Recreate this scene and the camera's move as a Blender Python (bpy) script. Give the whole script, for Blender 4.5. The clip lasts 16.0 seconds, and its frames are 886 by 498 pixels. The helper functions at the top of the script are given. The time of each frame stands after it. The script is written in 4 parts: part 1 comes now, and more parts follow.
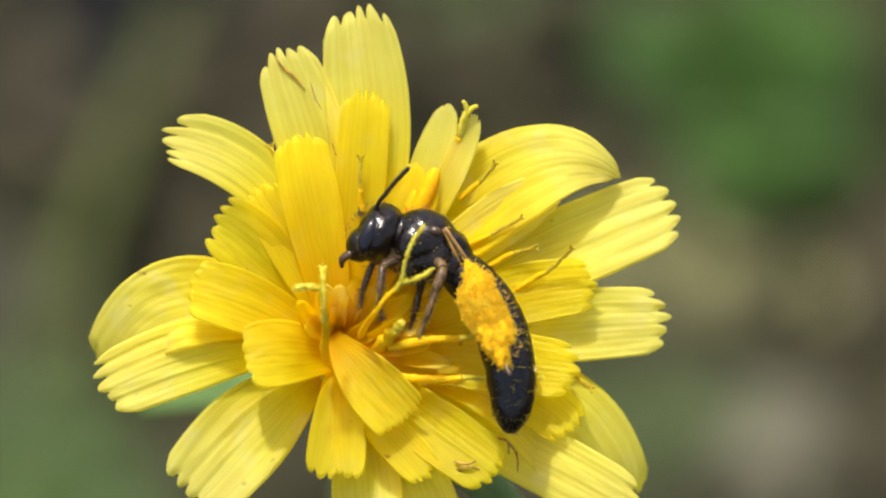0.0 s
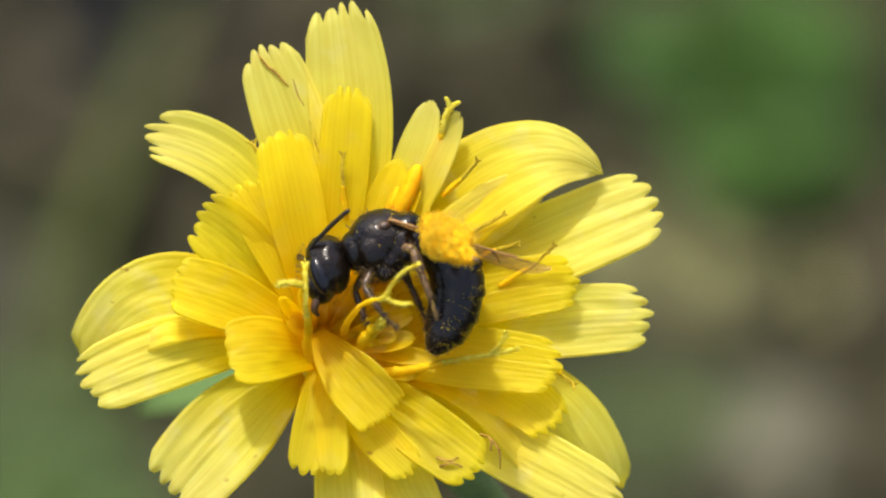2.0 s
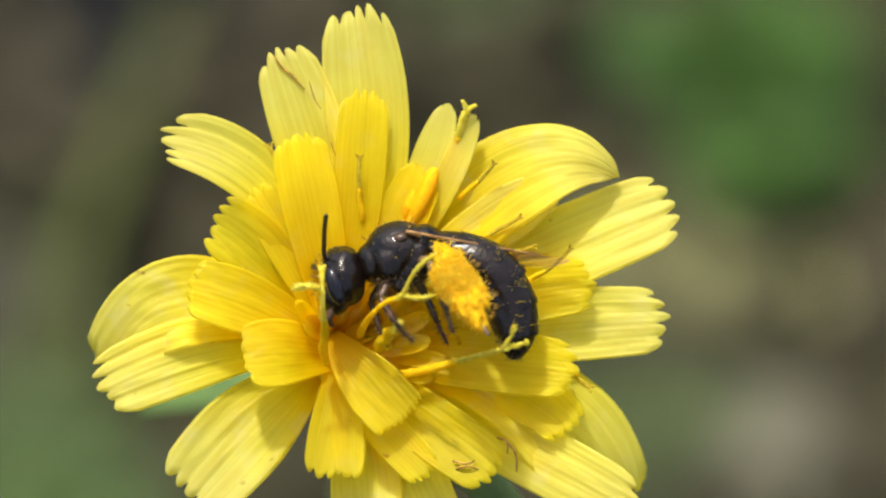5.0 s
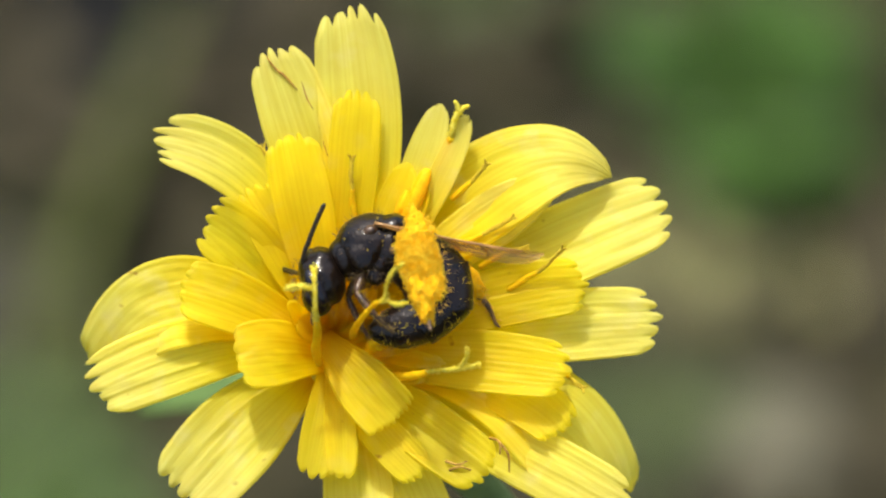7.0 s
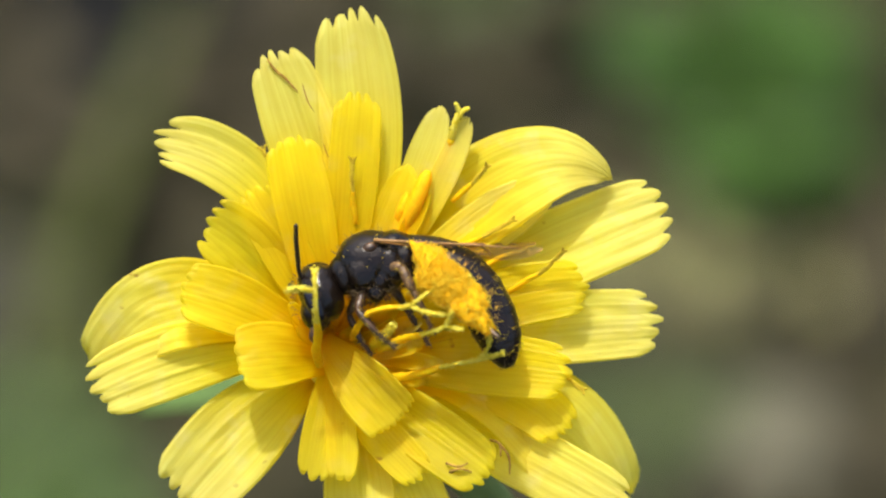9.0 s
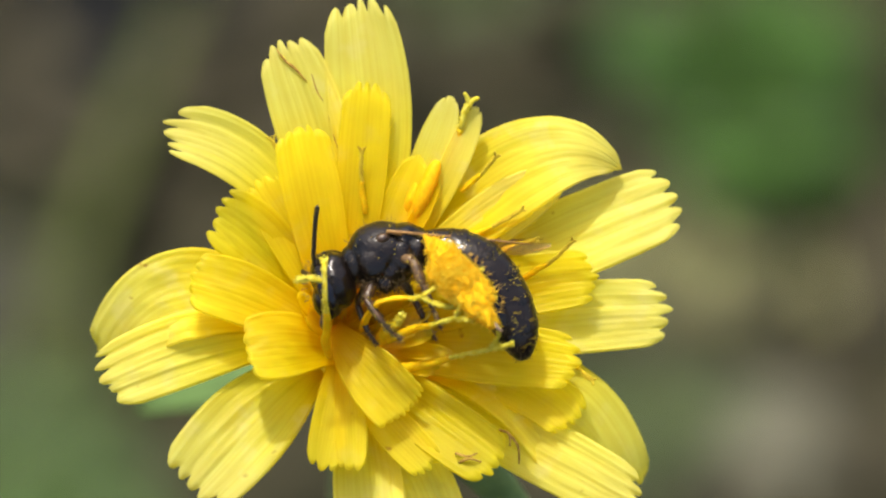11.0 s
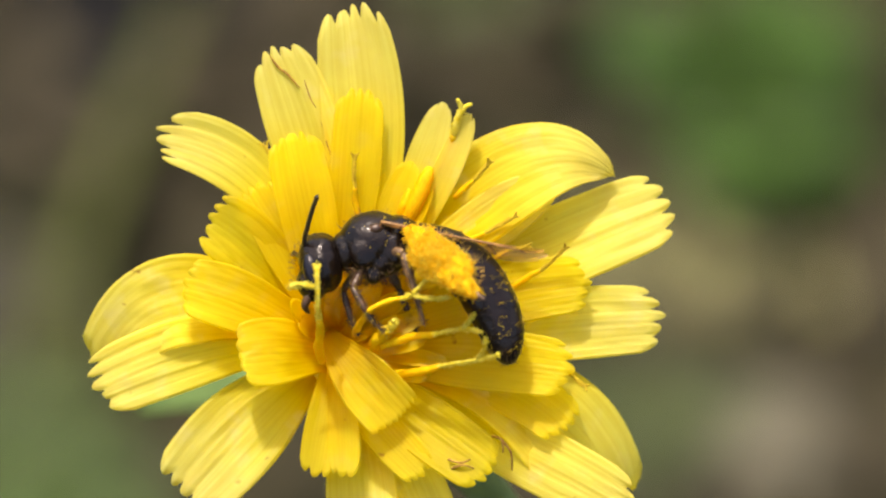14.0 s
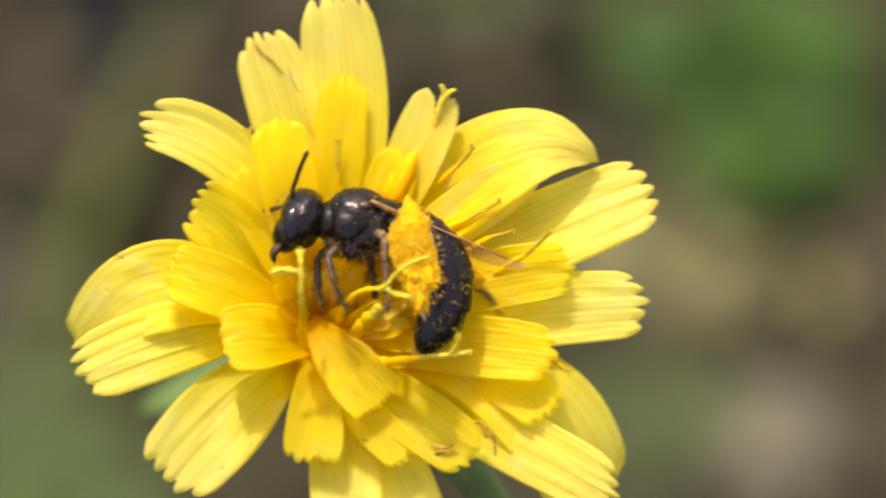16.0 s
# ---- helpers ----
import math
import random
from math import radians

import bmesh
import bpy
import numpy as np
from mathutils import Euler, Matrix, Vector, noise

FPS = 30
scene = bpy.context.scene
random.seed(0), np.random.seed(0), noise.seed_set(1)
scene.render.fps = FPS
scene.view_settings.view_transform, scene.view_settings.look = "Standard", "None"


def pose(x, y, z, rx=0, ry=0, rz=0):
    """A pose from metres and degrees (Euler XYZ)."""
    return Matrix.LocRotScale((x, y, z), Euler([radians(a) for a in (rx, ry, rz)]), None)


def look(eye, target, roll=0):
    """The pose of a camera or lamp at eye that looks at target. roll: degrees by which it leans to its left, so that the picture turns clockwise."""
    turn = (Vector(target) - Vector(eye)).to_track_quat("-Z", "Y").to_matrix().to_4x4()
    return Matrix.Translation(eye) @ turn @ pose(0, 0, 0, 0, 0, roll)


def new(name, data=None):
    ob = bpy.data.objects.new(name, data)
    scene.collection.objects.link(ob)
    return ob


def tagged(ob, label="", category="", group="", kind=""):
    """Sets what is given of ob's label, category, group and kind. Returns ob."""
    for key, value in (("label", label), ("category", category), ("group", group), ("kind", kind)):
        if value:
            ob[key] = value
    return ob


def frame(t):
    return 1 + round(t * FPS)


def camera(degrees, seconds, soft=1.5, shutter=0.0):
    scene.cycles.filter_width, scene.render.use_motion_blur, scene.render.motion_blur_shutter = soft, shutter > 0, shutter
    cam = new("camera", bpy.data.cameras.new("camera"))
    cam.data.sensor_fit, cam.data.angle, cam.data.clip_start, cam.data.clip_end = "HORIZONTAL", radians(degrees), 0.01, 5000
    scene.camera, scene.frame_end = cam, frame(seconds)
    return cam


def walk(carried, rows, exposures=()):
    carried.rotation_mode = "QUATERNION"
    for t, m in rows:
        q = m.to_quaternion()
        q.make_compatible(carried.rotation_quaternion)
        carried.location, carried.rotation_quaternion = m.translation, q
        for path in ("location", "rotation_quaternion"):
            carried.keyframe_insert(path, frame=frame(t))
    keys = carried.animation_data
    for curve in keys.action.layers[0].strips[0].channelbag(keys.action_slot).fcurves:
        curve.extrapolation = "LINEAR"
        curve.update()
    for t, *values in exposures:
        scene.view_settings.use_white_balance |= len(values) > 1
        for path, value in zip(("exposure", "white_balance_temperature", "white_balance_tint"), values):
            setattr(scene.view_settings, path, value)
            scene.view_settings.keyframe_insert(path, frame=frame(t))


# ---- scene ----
# A small black bee gathers pollen on a yellow hawkbit; a macro lens looks down on it.
# Plan unit on the flower: one fiftieth of a millimetre or so.
S = 2.04e-5
D = 0.30
PITCH = 48.0
cam = camera(6.103, 16.0, soft=2.3, shutter=0.35)
EYE = (0.0, -D * math.cos(radians(PITCH)), 0.30 + D * math.sin(radians(PITCH)))
VIEW = look(EYE, (0.0, 0.0, 0.30))
cam.data.dof.use_dof = True
cam.data.dof.focus_distance = D - 60 * S
cam.data.dof.aperture_fstop = 52.0
walk(cam, [(0.0, VIEW), (16.0, VIEW)],
     exposures=[(0.0, 1.06, 6600, 9), (3.7, 1.01, 6600, 9), (6.0, 1.10, 6600, 9), (11.5, 1.11, 6600, 9), (12.1, 1.08, 7200, 19), (16.0, 1.21, 7200, 19)])

# ---- light ----
TO_SUN = (VIEW.to_3x3() @ Vector((-0.15, 0.75, 0.64))).normalized()
sun = new("sun", bpy.data.lights.new("sun", "SUN"))
sun.data.energy, sun.data.angle, sun.data.color = 2.5, radians(2.2), (1.0, 0.96, 0.88)
sun.matrix_world = look(TO_SUN * 2, (0, 0, 0))
world = bpy.data.worlds.new("world")
scene.world = world
world.use_nodes = True
sky = world.node_tree.nodes.new("ShaderNodeTexSky")
sky.sky_type, sky.sun_disc = "NISHITA", False
sky.dust_density, sky.ozone_density = 5.0, 0.3
sky.sun_elevation = math.asin(TO_SUN.z)
sky.sun_rotation = math.atan2(TO_SUN.x, TO_SUN.y)
world.node_tree.links.new(sky.outputs[0], world.node_tree.nodes["Background"].inputs[0])
world.node_tree.nodes["Background"].inputs[1].default_value = 0.15

# ---- materials ----
def material(name, rough=0.5, spec=0.5):
    m = bpy.data.materials.new(name)
    m.use_nodes = True
    n = m.node_tree.nodes
    b = n["Principled BSDF"]
    b.inputs["Roughness"].default_value = rough
    b.inputs["Specular IOR Level"].default_value = spec
    return m, n, m.node_tree.links, b


def ramp(n, stops):
    r = n.new("ShaderNodeValToRGB")
    e = r.color_ramp.elements
    e[0].position, e[0].color = stops[0][0], (*stops[0][1], 1)
    e[1].position, e[1].color = stops[-1][0], (*stops[-1][1], 1)
    for p, c in stops[1:-1]:
        e.new(p).color = (*c, 1)
    return r


def noise_tex(n, links, scale, detail=3.0, coord="Object"):
    c = n.new("ShaderNodeTexCoord")
    t = n.new("ShaderNodeTexNoise")
    t.inputs["Scale"].default_value = scale
    t.inputs["Detail"].default_value = detail
    links.new(c.outputs[coord], t.inputs["Vector"])
    return t


def mixed(n, links, a, b, fac, mode="MIX"):
    x = n.new("ShaderNodeMix")
    x.data_type, x.blend_type = "RGBA", mode
    for sock, v in ((x.inputs[0], fac), (x.inputs[6], a), (x.inputs[7], b)):
        if hasattr(v, "is_linked"):
            links.new(v, sock)
        elif isinstance(v, (int, float)):
            sock.default_value = v
        else:
            sock.default_value = (*v, 1)
    return x.outputs[2]


def relief(n, links, b, height, strength, distance):
    bump = n.new("ShaderNodeBump")
    bump.inputs["Strength"].default_value = strength
    bump.inputs["Distance"].default_value = distance
    links.new(height, bump.inputs["Height"])
    links.new(bump.outputs[0], b.inputs["Normal"])
    return bump


def petal_material(name, stops, glow=0.68, rough=0.46, clear=0.27, scuffs=0.42):
    """Thin yellow petal: pigment deepens towards the base, fine veins along it, light comes through."""
    m, n, links, b = material(name, rough, 0.34)
    uv = n.new("ShaderNodeUVMap")
    sep = n.new("ShaderNodeSeparateXYZ")
    links.new(uv.outputs[0], sep.inputs[0])
    r = ramp(n, stops)
    links.new(sep.outputs[0], r.inputs[0])
    # veins
    vein = n.new("ShaderNodeTexNoise")
    mp = n.new("ShaderNodeMapping")
    mp.inputs["Scale"].default_value = (1.6, 26, 1)
    links.new(uv.outputs[0], mp.inputs[0])
    links.new(mp.outputs[0], vein.inputs["Vector"])
    vein.inputs["Scale"].default_value, vein.inputs["Detail"].default_value = 1.0, 3.0
    vr = ramp(n, [(0.40, (0.88, 0.80, 0.50)), (0.58, (1.0, 1.0, 1.0))])
    links.new(vein.outputs[0], vr.inputs[0])
    col = mixed(n, links, r.outputs[0], vr.outputs[0], 0.42, "MULTIPLY")
    # fine parallel pleats, a little wavering
    pleat = n.new("ShaderNodeTexWave")
    pleat.wave_type, pleat.bands_direction, pleat.wave_profile = "BANDS", "Y", "SIN"
    pleat.inputs["Scale"].default_value, pleat.inputs["Distortion"].default_value = 3.4, 1.6
    pleat.inputs["Detail"].default_value, pleat.inputs["Detail Scale"].default_value = 2.0, 1.2
    links.new(uv.outputs[0], pleat.inputs["Vector"])
    pr = ramp(n, [(0.0, (0.86, 0.78, 0.42)), (0.30, (1.0, 1.0, 1.0))])
    links.new(pleat.outputs[1], pr.inputs[0])
    col = mixed(n, links, col, pr.outputs[0], 0.26, "MULTIPLY")
    ridge = n.new("ShaderNodeMath")
    ridge.operation = "MULTIPLY_ADD"
    ridge.inputs[1].default_value = 0.7
    links.new(pleat.outputs[1], ridge.inputs[0])
    links.new(vein.outputs[0], ridge.inputs[2])
    # blotches and a few bruises
    blot = noise_tex(n, links, 420, 3)
    br = ramp(n, [(0.35, (0.90, 0.86, 0.8)), (0.65, (1.0, 1.0, 1.0))])
    links.new(blot.outputs[0], br.inputs[0])
    col = mixed(n, links, col, br.outputs[0], 0.7, "MULTIPLY")
    spot = noise_tex(n, links, 1300, 2)
    sr = ramp(n, [(0.735, (0, 0, 0)), (0.80, (1, 1, 1))])
    links.new(spot.outputs[0], sr.inputs[0])
    col = mixed(n, links, col, (0.45, 0.27, 0.02), sr.outputs[0])
    # pale scuffs
    scuff = noise_tex(n, links, 760, 4)
    cr = ramp(n, [(0.56, (0, 0, 0)), (0.76, (scuffs, scuffs, scuffs))])
    links.new(scuff.outputs[0], cr.inputs[0])
    col = mixed(n, links, col, (0.94, 0.93, 0.56), cr.outputs[0])
    info = n.new("ShaderNodeObjectInfo")
    hue = n.new("ShaderNodeHueSaturation")
    vary = n.new("ShaderNodeMapRange")
    vary.inputs[3].default_value, vary.inputs[4].default_value = 0.93, 1.06
    links.new(info.outputs["Random"], vary.inputs[0])
    links.new(vary.outputs[0], hue.inputs["Value"])
    links.new(col, hue.inputs["Color"])
    links.new(hue.outputs[0], b.inputs["Base Color"])
    relief(n, links, b, ridge.outputs[0], 0.5, 5e-5)
    tr = n.new("ShaderNodeBsdfTranslucent")
    deep = mixed(n, links, hue.outputs[0], (1.0, 0.90, 0.40), 1.0, "MULTIPLY")
    links.new(deep, tr.inputs[0])
    mix = n.new("ShaderNodeMixShader")
    mix.inputs[0].default_value = glow
    links.new(b.outputs[0], mix.inputs[1])
    links.new(tr.outputs[0], mix.inputs[2])
    # the thin blade lets a little light straight through
    thin = n.new("ShaderNodeBsdfTransparent")
    thin.inputs[0].default_value = (1.0, 0.95, 0.10, 1)
    last = n.new("ShaderNodeMixShader")
    last.inputs[0].default_value = clear
    links.new(mix.outputs[0], last.inputs[1])
    links.new(thin.outputs[0], last.inputs[2])
    links.new(last.outputs[0], n["Material Output"].inputs[0])
    return m


def mottled(name, c1, c2, scale, rough=0.6, bump=0.0, distance=1e-4, spec=0.4, glow=0.0, random_value=0.0):
    m, n, links, b = material(name, rough, spec)
    t = noise_tex(n, links, scale, 4)
    r = ramp(n, [(0.35, c1), (0.65, c2)])
    links.new(t.outputs[0], r.inputs[0])
    col = r.outputs[0]
    fine = noise_tex(n, links, scale * 6, 2)
    fr = ramp(n, [(0.3, (0.72, 0.72, 0.72)), (0.7, (1.0, 1.0, 1.0))])
    links.new(fine.outputs[0], fr.inputs[0])
    col = mixed(n, links, col, fr.outputs[0], 0.8, "MULTIPLY")
    if random_value:
        info = n.new("ShaderNodeObjectInfo")
        hue = n.new("ShaderNodeHueSaturation")
        vary = n.new("ShaderNodeMapRange")
        vary.inputs[3].default_value, vary.inputs[4].default_value = 1 - random_value, 1 + random_value
        links.new(info.outputs["Random"], vary.inputs[0])
        links.new(vary.outputs[0], hue.inputs["Value"])
        links.new(col, hue.inputs["Color"])
        col = hue.outputs[0]
    links.new(col, b.inputs["Base Color"])
    if bump:
        relief(n, links, b, fine.outputs[0], bump, distance)
    if glow:
        tr = n.new("ShaderNodeBsdfTranslucent")
        links.new(col, tr.inputs[0])
        mix = n.new("ShaderNodeMixShader")
        mix.inputs[0].default_value = glow
        links.new(b.outputs[0], mix.inputs[1])
        links.new(tr.outputs[0], mix.inputs[2])
        links.new(mix.outputs[0], n["Material Output"].inputs[0])
    return m


OUTER = petal_material("lemon_petal", [(0.0, (0.95, 0.60, 0.003)), (0.30, (0.95, 0.83, 0.009)), (0.56, (0.95, 0.92, 0.09)),
                                       (0.78, (0.95, 0.955, 0.23)), (1.0, (0.95, 0.96, 0.32))])
INNER = petal_material("golden_petal", [(0.0, (0.95, 0.64, 0.003)), (0.28, (0.95, 0.77, 0.005)), (0.56, (0.95, 0.88, 0.020)),
                                        (1.0, (0.95, 0.915, 0.055))], glow=0.70, clear=0.37, scuffs=0.14)
HEART = petal_material("orange_yellow_floret", [(0.0, (0.95, 0.60, 0.003)), (0.45, (0.95, 0.74, 0.005)), (1.0, (0.95, 0.85, 0.016))], glow=0.70, clear=0.40)
ANTHER = mottled("orange_anther", (0.92, 0.56, 0.003), (0.94, 0.70, 0.008), 4000, 0.6, 0.5, 4e-5, 0.2, 0.45)
ANTHER_DEEP = mottled("deep_orange_anther", (0.92, 0.44, 0.003), (0.94, 0.55, 0.005), 4000, 0.6, 0.3, 4e-5, 0.15, 0.3)
STYLE_DULL = mottled("dull_olive_style", (0.46, 0.32, 0.015), (0.66, 0.50, 0.03), 5000, 0.6, 0.6, 4e-5, 0.2, 0.2)
STYLE = mottled("yellow_style", (0.82, 0.68, 0.03), (0.90, 0.83, 0.13), 5000, 0.7, 0.6, 4e-5, 0.15, 0.45)
POLLEN = mottled("orange_pollen", (0.95, 0.61, 0.014), (0.97, 0.76, 0.06), 3000, 0.75, 0.0, 1e-5, 0.1, 0.5, 0.05)
POLLEN_DEEP = mottled("packed_orange_pollen", (0.90, 0.48, 0.006), (0.96, 0.62, 0.02), 5000, 0.8, 0.6, 2e-5, 0.1, 0.45)
POLLEN_PALE = mottled("yellow_pollen", (0.62, 0.41, 0.025), (0.74, 0.56, 0.05), 3000, 0.75, 0.0, 1e-5, 0.15, 0.1)
STEM = mottled("green_stem", (0.10, 0.16, 0.05), (0.16, 0.24, 0.08), 900, 0.6, 0.3, 1e-4, 0.3)
BRACT = mottled("dark_green_bract", (0.05, 0.10, 0.03), (0.10, 0.17, 0.06), 900, 0.6, 0.3, 1e-4, 0.3)
CHITIN = mottled("black_chitin", (0.003, 0.002, 0.0015), (0.011, 0.0065, 0.004), 1100, 0.3, 0.6, 5e-5, 0.05)
coat = CHITIN.node_tree.nodes["Principled BSDF"].inputs
coat["Coat Weight"].default_value, coat["Coat Roughness"].default_value, coat["Coat IOR"].default_value = 0.55, 0.15, 1.5
CHITIN.node_tree.links.new(coat["Normal"].links[0].from_socket, coat["Coat Normal"])
CHITIN_DULL = mottled("dull_black_chitin", (0.006, 0.005, 0.005), (0.016, 0.012, 0.010), 4000, 0.34, 0.8, 2e-5, 0.5)
EYE_MAT = mottled("bee_eye", (0.004, 0.004, 0.007), (0.008, 0.008, 0.012), 6000, 0.12, 0.5, 5e-6, 0.35)
LEG = mottled("brown_leg", (0.016, 0.008, 0.004), (0.075, 0.036, 0.012), 3000, 0.32, 0.4, 2e-5, 0.5)
LEG_TAN = mottled("tan_dusted_leg", (0.035, 0.018, 0.007), (0.19, 0.105, 0.035), 3500, 0.45, 0.6, 2e-5, 0.5)
HAIR = mottled("pale_brown_hair", (0.04, 0.025, 0.011), (0.12, 0.08, 0.035), 2000, 0.6, 0.0, 1e-5, 0.3)
PALE = mottled("pale_grey_joint", (0.26, 0.23, 0.20), (0.42, 0.38, 0.34), 3000, 0.4, 0.2, 1e-5, 0.5)


def wing_material():
    m, n, links, b = material("amber_wing", 0.2, 0.4)
    uv = n.new("ShaderNodeUVMap")
    sep = n.new("ShaderNodeSeparateXYZ")
    links.new(uv.outputs[0], sep.inputs[0])
    r = ramp(n, [(0.0, (0.62, 0.42, 0.12)), (0.5, (0.76, 0.56, 0.22)), (1.0, (0.80, 0.64, 0.32))])
    links.new(sep.outputs[0], r.inputs[0])
    links.new(r.outputs[0], b.inputs["Base Color"])
    t = noise_tex(n, links, 2500, 2)
    relief(n, links, b, t.outputs[0], 0.35, 3e-5)
    clear = n.new("ShaderNodeBsdfTransparent")
    clear.inputs[0].default_value = (0.97, 0.90, 0.66, 1)
    mix = n.new("ShaderNodeMixShader")
    mix.inputs[0].default_value = 0.76
    links.new(b.outputs[0], mix.inputs[1])
    links.new(clear.outputs[0], mix.inputs[2])
    links.new(mix.outputs[0], n["Material Output"].inputs[0])
    return m


WING = wing_material()
BRUISE = mottled("brown_bruise", (0.16, 0.075, 0.012), (0.42, 0.25, 0.04), 4000, 0.7, 0.3, 1e-5, 0.2)
HAIR_GOLD = mottled("golden_hair", (0.45, 0.24, 0.02), (0.70, 0.42, 0.05), 2000, 0.6, 0.0, 1e-5, 0.3)
VEIN = mottled("brown_wing_vein", (0.18, 0.09, 0.025), (0.34, 0.18, 0.05), 2000, 0.4, 0.0, 1e-5, 0.4)
SOIL = mottled("brown_soil", (0.0142, 0.0140, 0.0070), (0.036, 0.0347, 0.0170), 60, 0.95, 0.8, 2e-3, 0.1)
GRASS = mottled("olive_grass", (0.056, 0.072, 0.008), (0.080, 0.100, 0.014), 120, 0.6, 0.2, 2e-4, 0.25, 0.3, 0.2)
LEAF = mottled("green_leaf", (0.026, 0.070, 0.005), (0.048, 0.114, 0.010), 160, 0.55, 0.3, 3e-4, 0.3, 0.3, 0.2)
LEAF_PALE = mottled("pale_green_leaf", (0.075, 0.145, 0.032), (0.12, 0.205, 0.05), 200, 0.6, 0.2, 2e-4, 0.3, 0.3, 0.1)
LEAF_DIM = mottled("grey_green_leaf", (0.050, 0.070, 0.022), (0.080, 0.105, 0.036), 160, 0.6, 0.3, 3e-4, 0.3, 0.25, 0.2)
STRAW = mottled("dry_olive_moss", (0.155, 0.158, 0.062), (0.235, 0.235, 0.096), 200, 0.7, 0.3, 2e-4, 0.3, 0.2, 0.25)
DRYLEAF = mottled("dry_leaf", (0.026, 0.0235, 0.012), (0.058, 0.050, 0.026), 150, 0.8, 0.4, 3e-4, 0.2, 0.15, 0.25)
# near-black leaf colour that darkens the soil, in place of shade at the left
DARKENING_LEAF = mottled("darkening_leaf", (0.006, 0.0065, 0.0068), (0.013, 0.0135, 0.0138), 150, 0.9, 0.4, 3e-4, 0.03)
CLOD = mottled("pale_dry_soil", (0.030, 0.029, 0.024), (0.044, 0.042, 0.035), 90, 0.95, 0.8, 1e-3, 0.1)
LEAF_FRESH = mottled("fresh_green_leaf", (0.040, 0.074, 0.014), (0.062, 0.108, 0.022), 160, 0.55, 0.3, 3e-4, 0.3, 0.3, 0.2)
STONE = mottled("grey_stone", (0.072, 0.070, 0.044), (0.102, 0.098, 0.062), 120, 0.85, 0.6, 5e-4, 0.3)

# ---- building tools ----
def part(name, bm, mat, parent, label="", smooth=True, kind=""):
    """One bmesh as one mesh object under a thing or a part."""
    me = bpy.data.meshes.new(name)
    bmesh.ops.recalc_face_normals(bm, faces=bm.faces)
    bm.to_mesh(me)
    bm.free()
    for m in (mat if isinstance(mat, (list, tuple)) else [mat]):
        me.materials.append(m)
    if smooth:
        me.polygons.foreach_set("use_smooth", [True] * len(me.polygons))
    ob = new(name, me)
    ob.parent = parent
    return tagged(ob, label=label, kind=kind)


def thing(name, label, category, m=Matrix(), group="", kind=""):
    ob = new(name)
    ob.empty_display_size = 0.001
    ob.matrix_world = m
    return tagged(ob, label, category, group, kind)


def bez(p0, p1, p2, u):
    return p0 * (1 - u) ** 2 + p1 * (2 * u * (1 - u)) + p2 * u ** 2


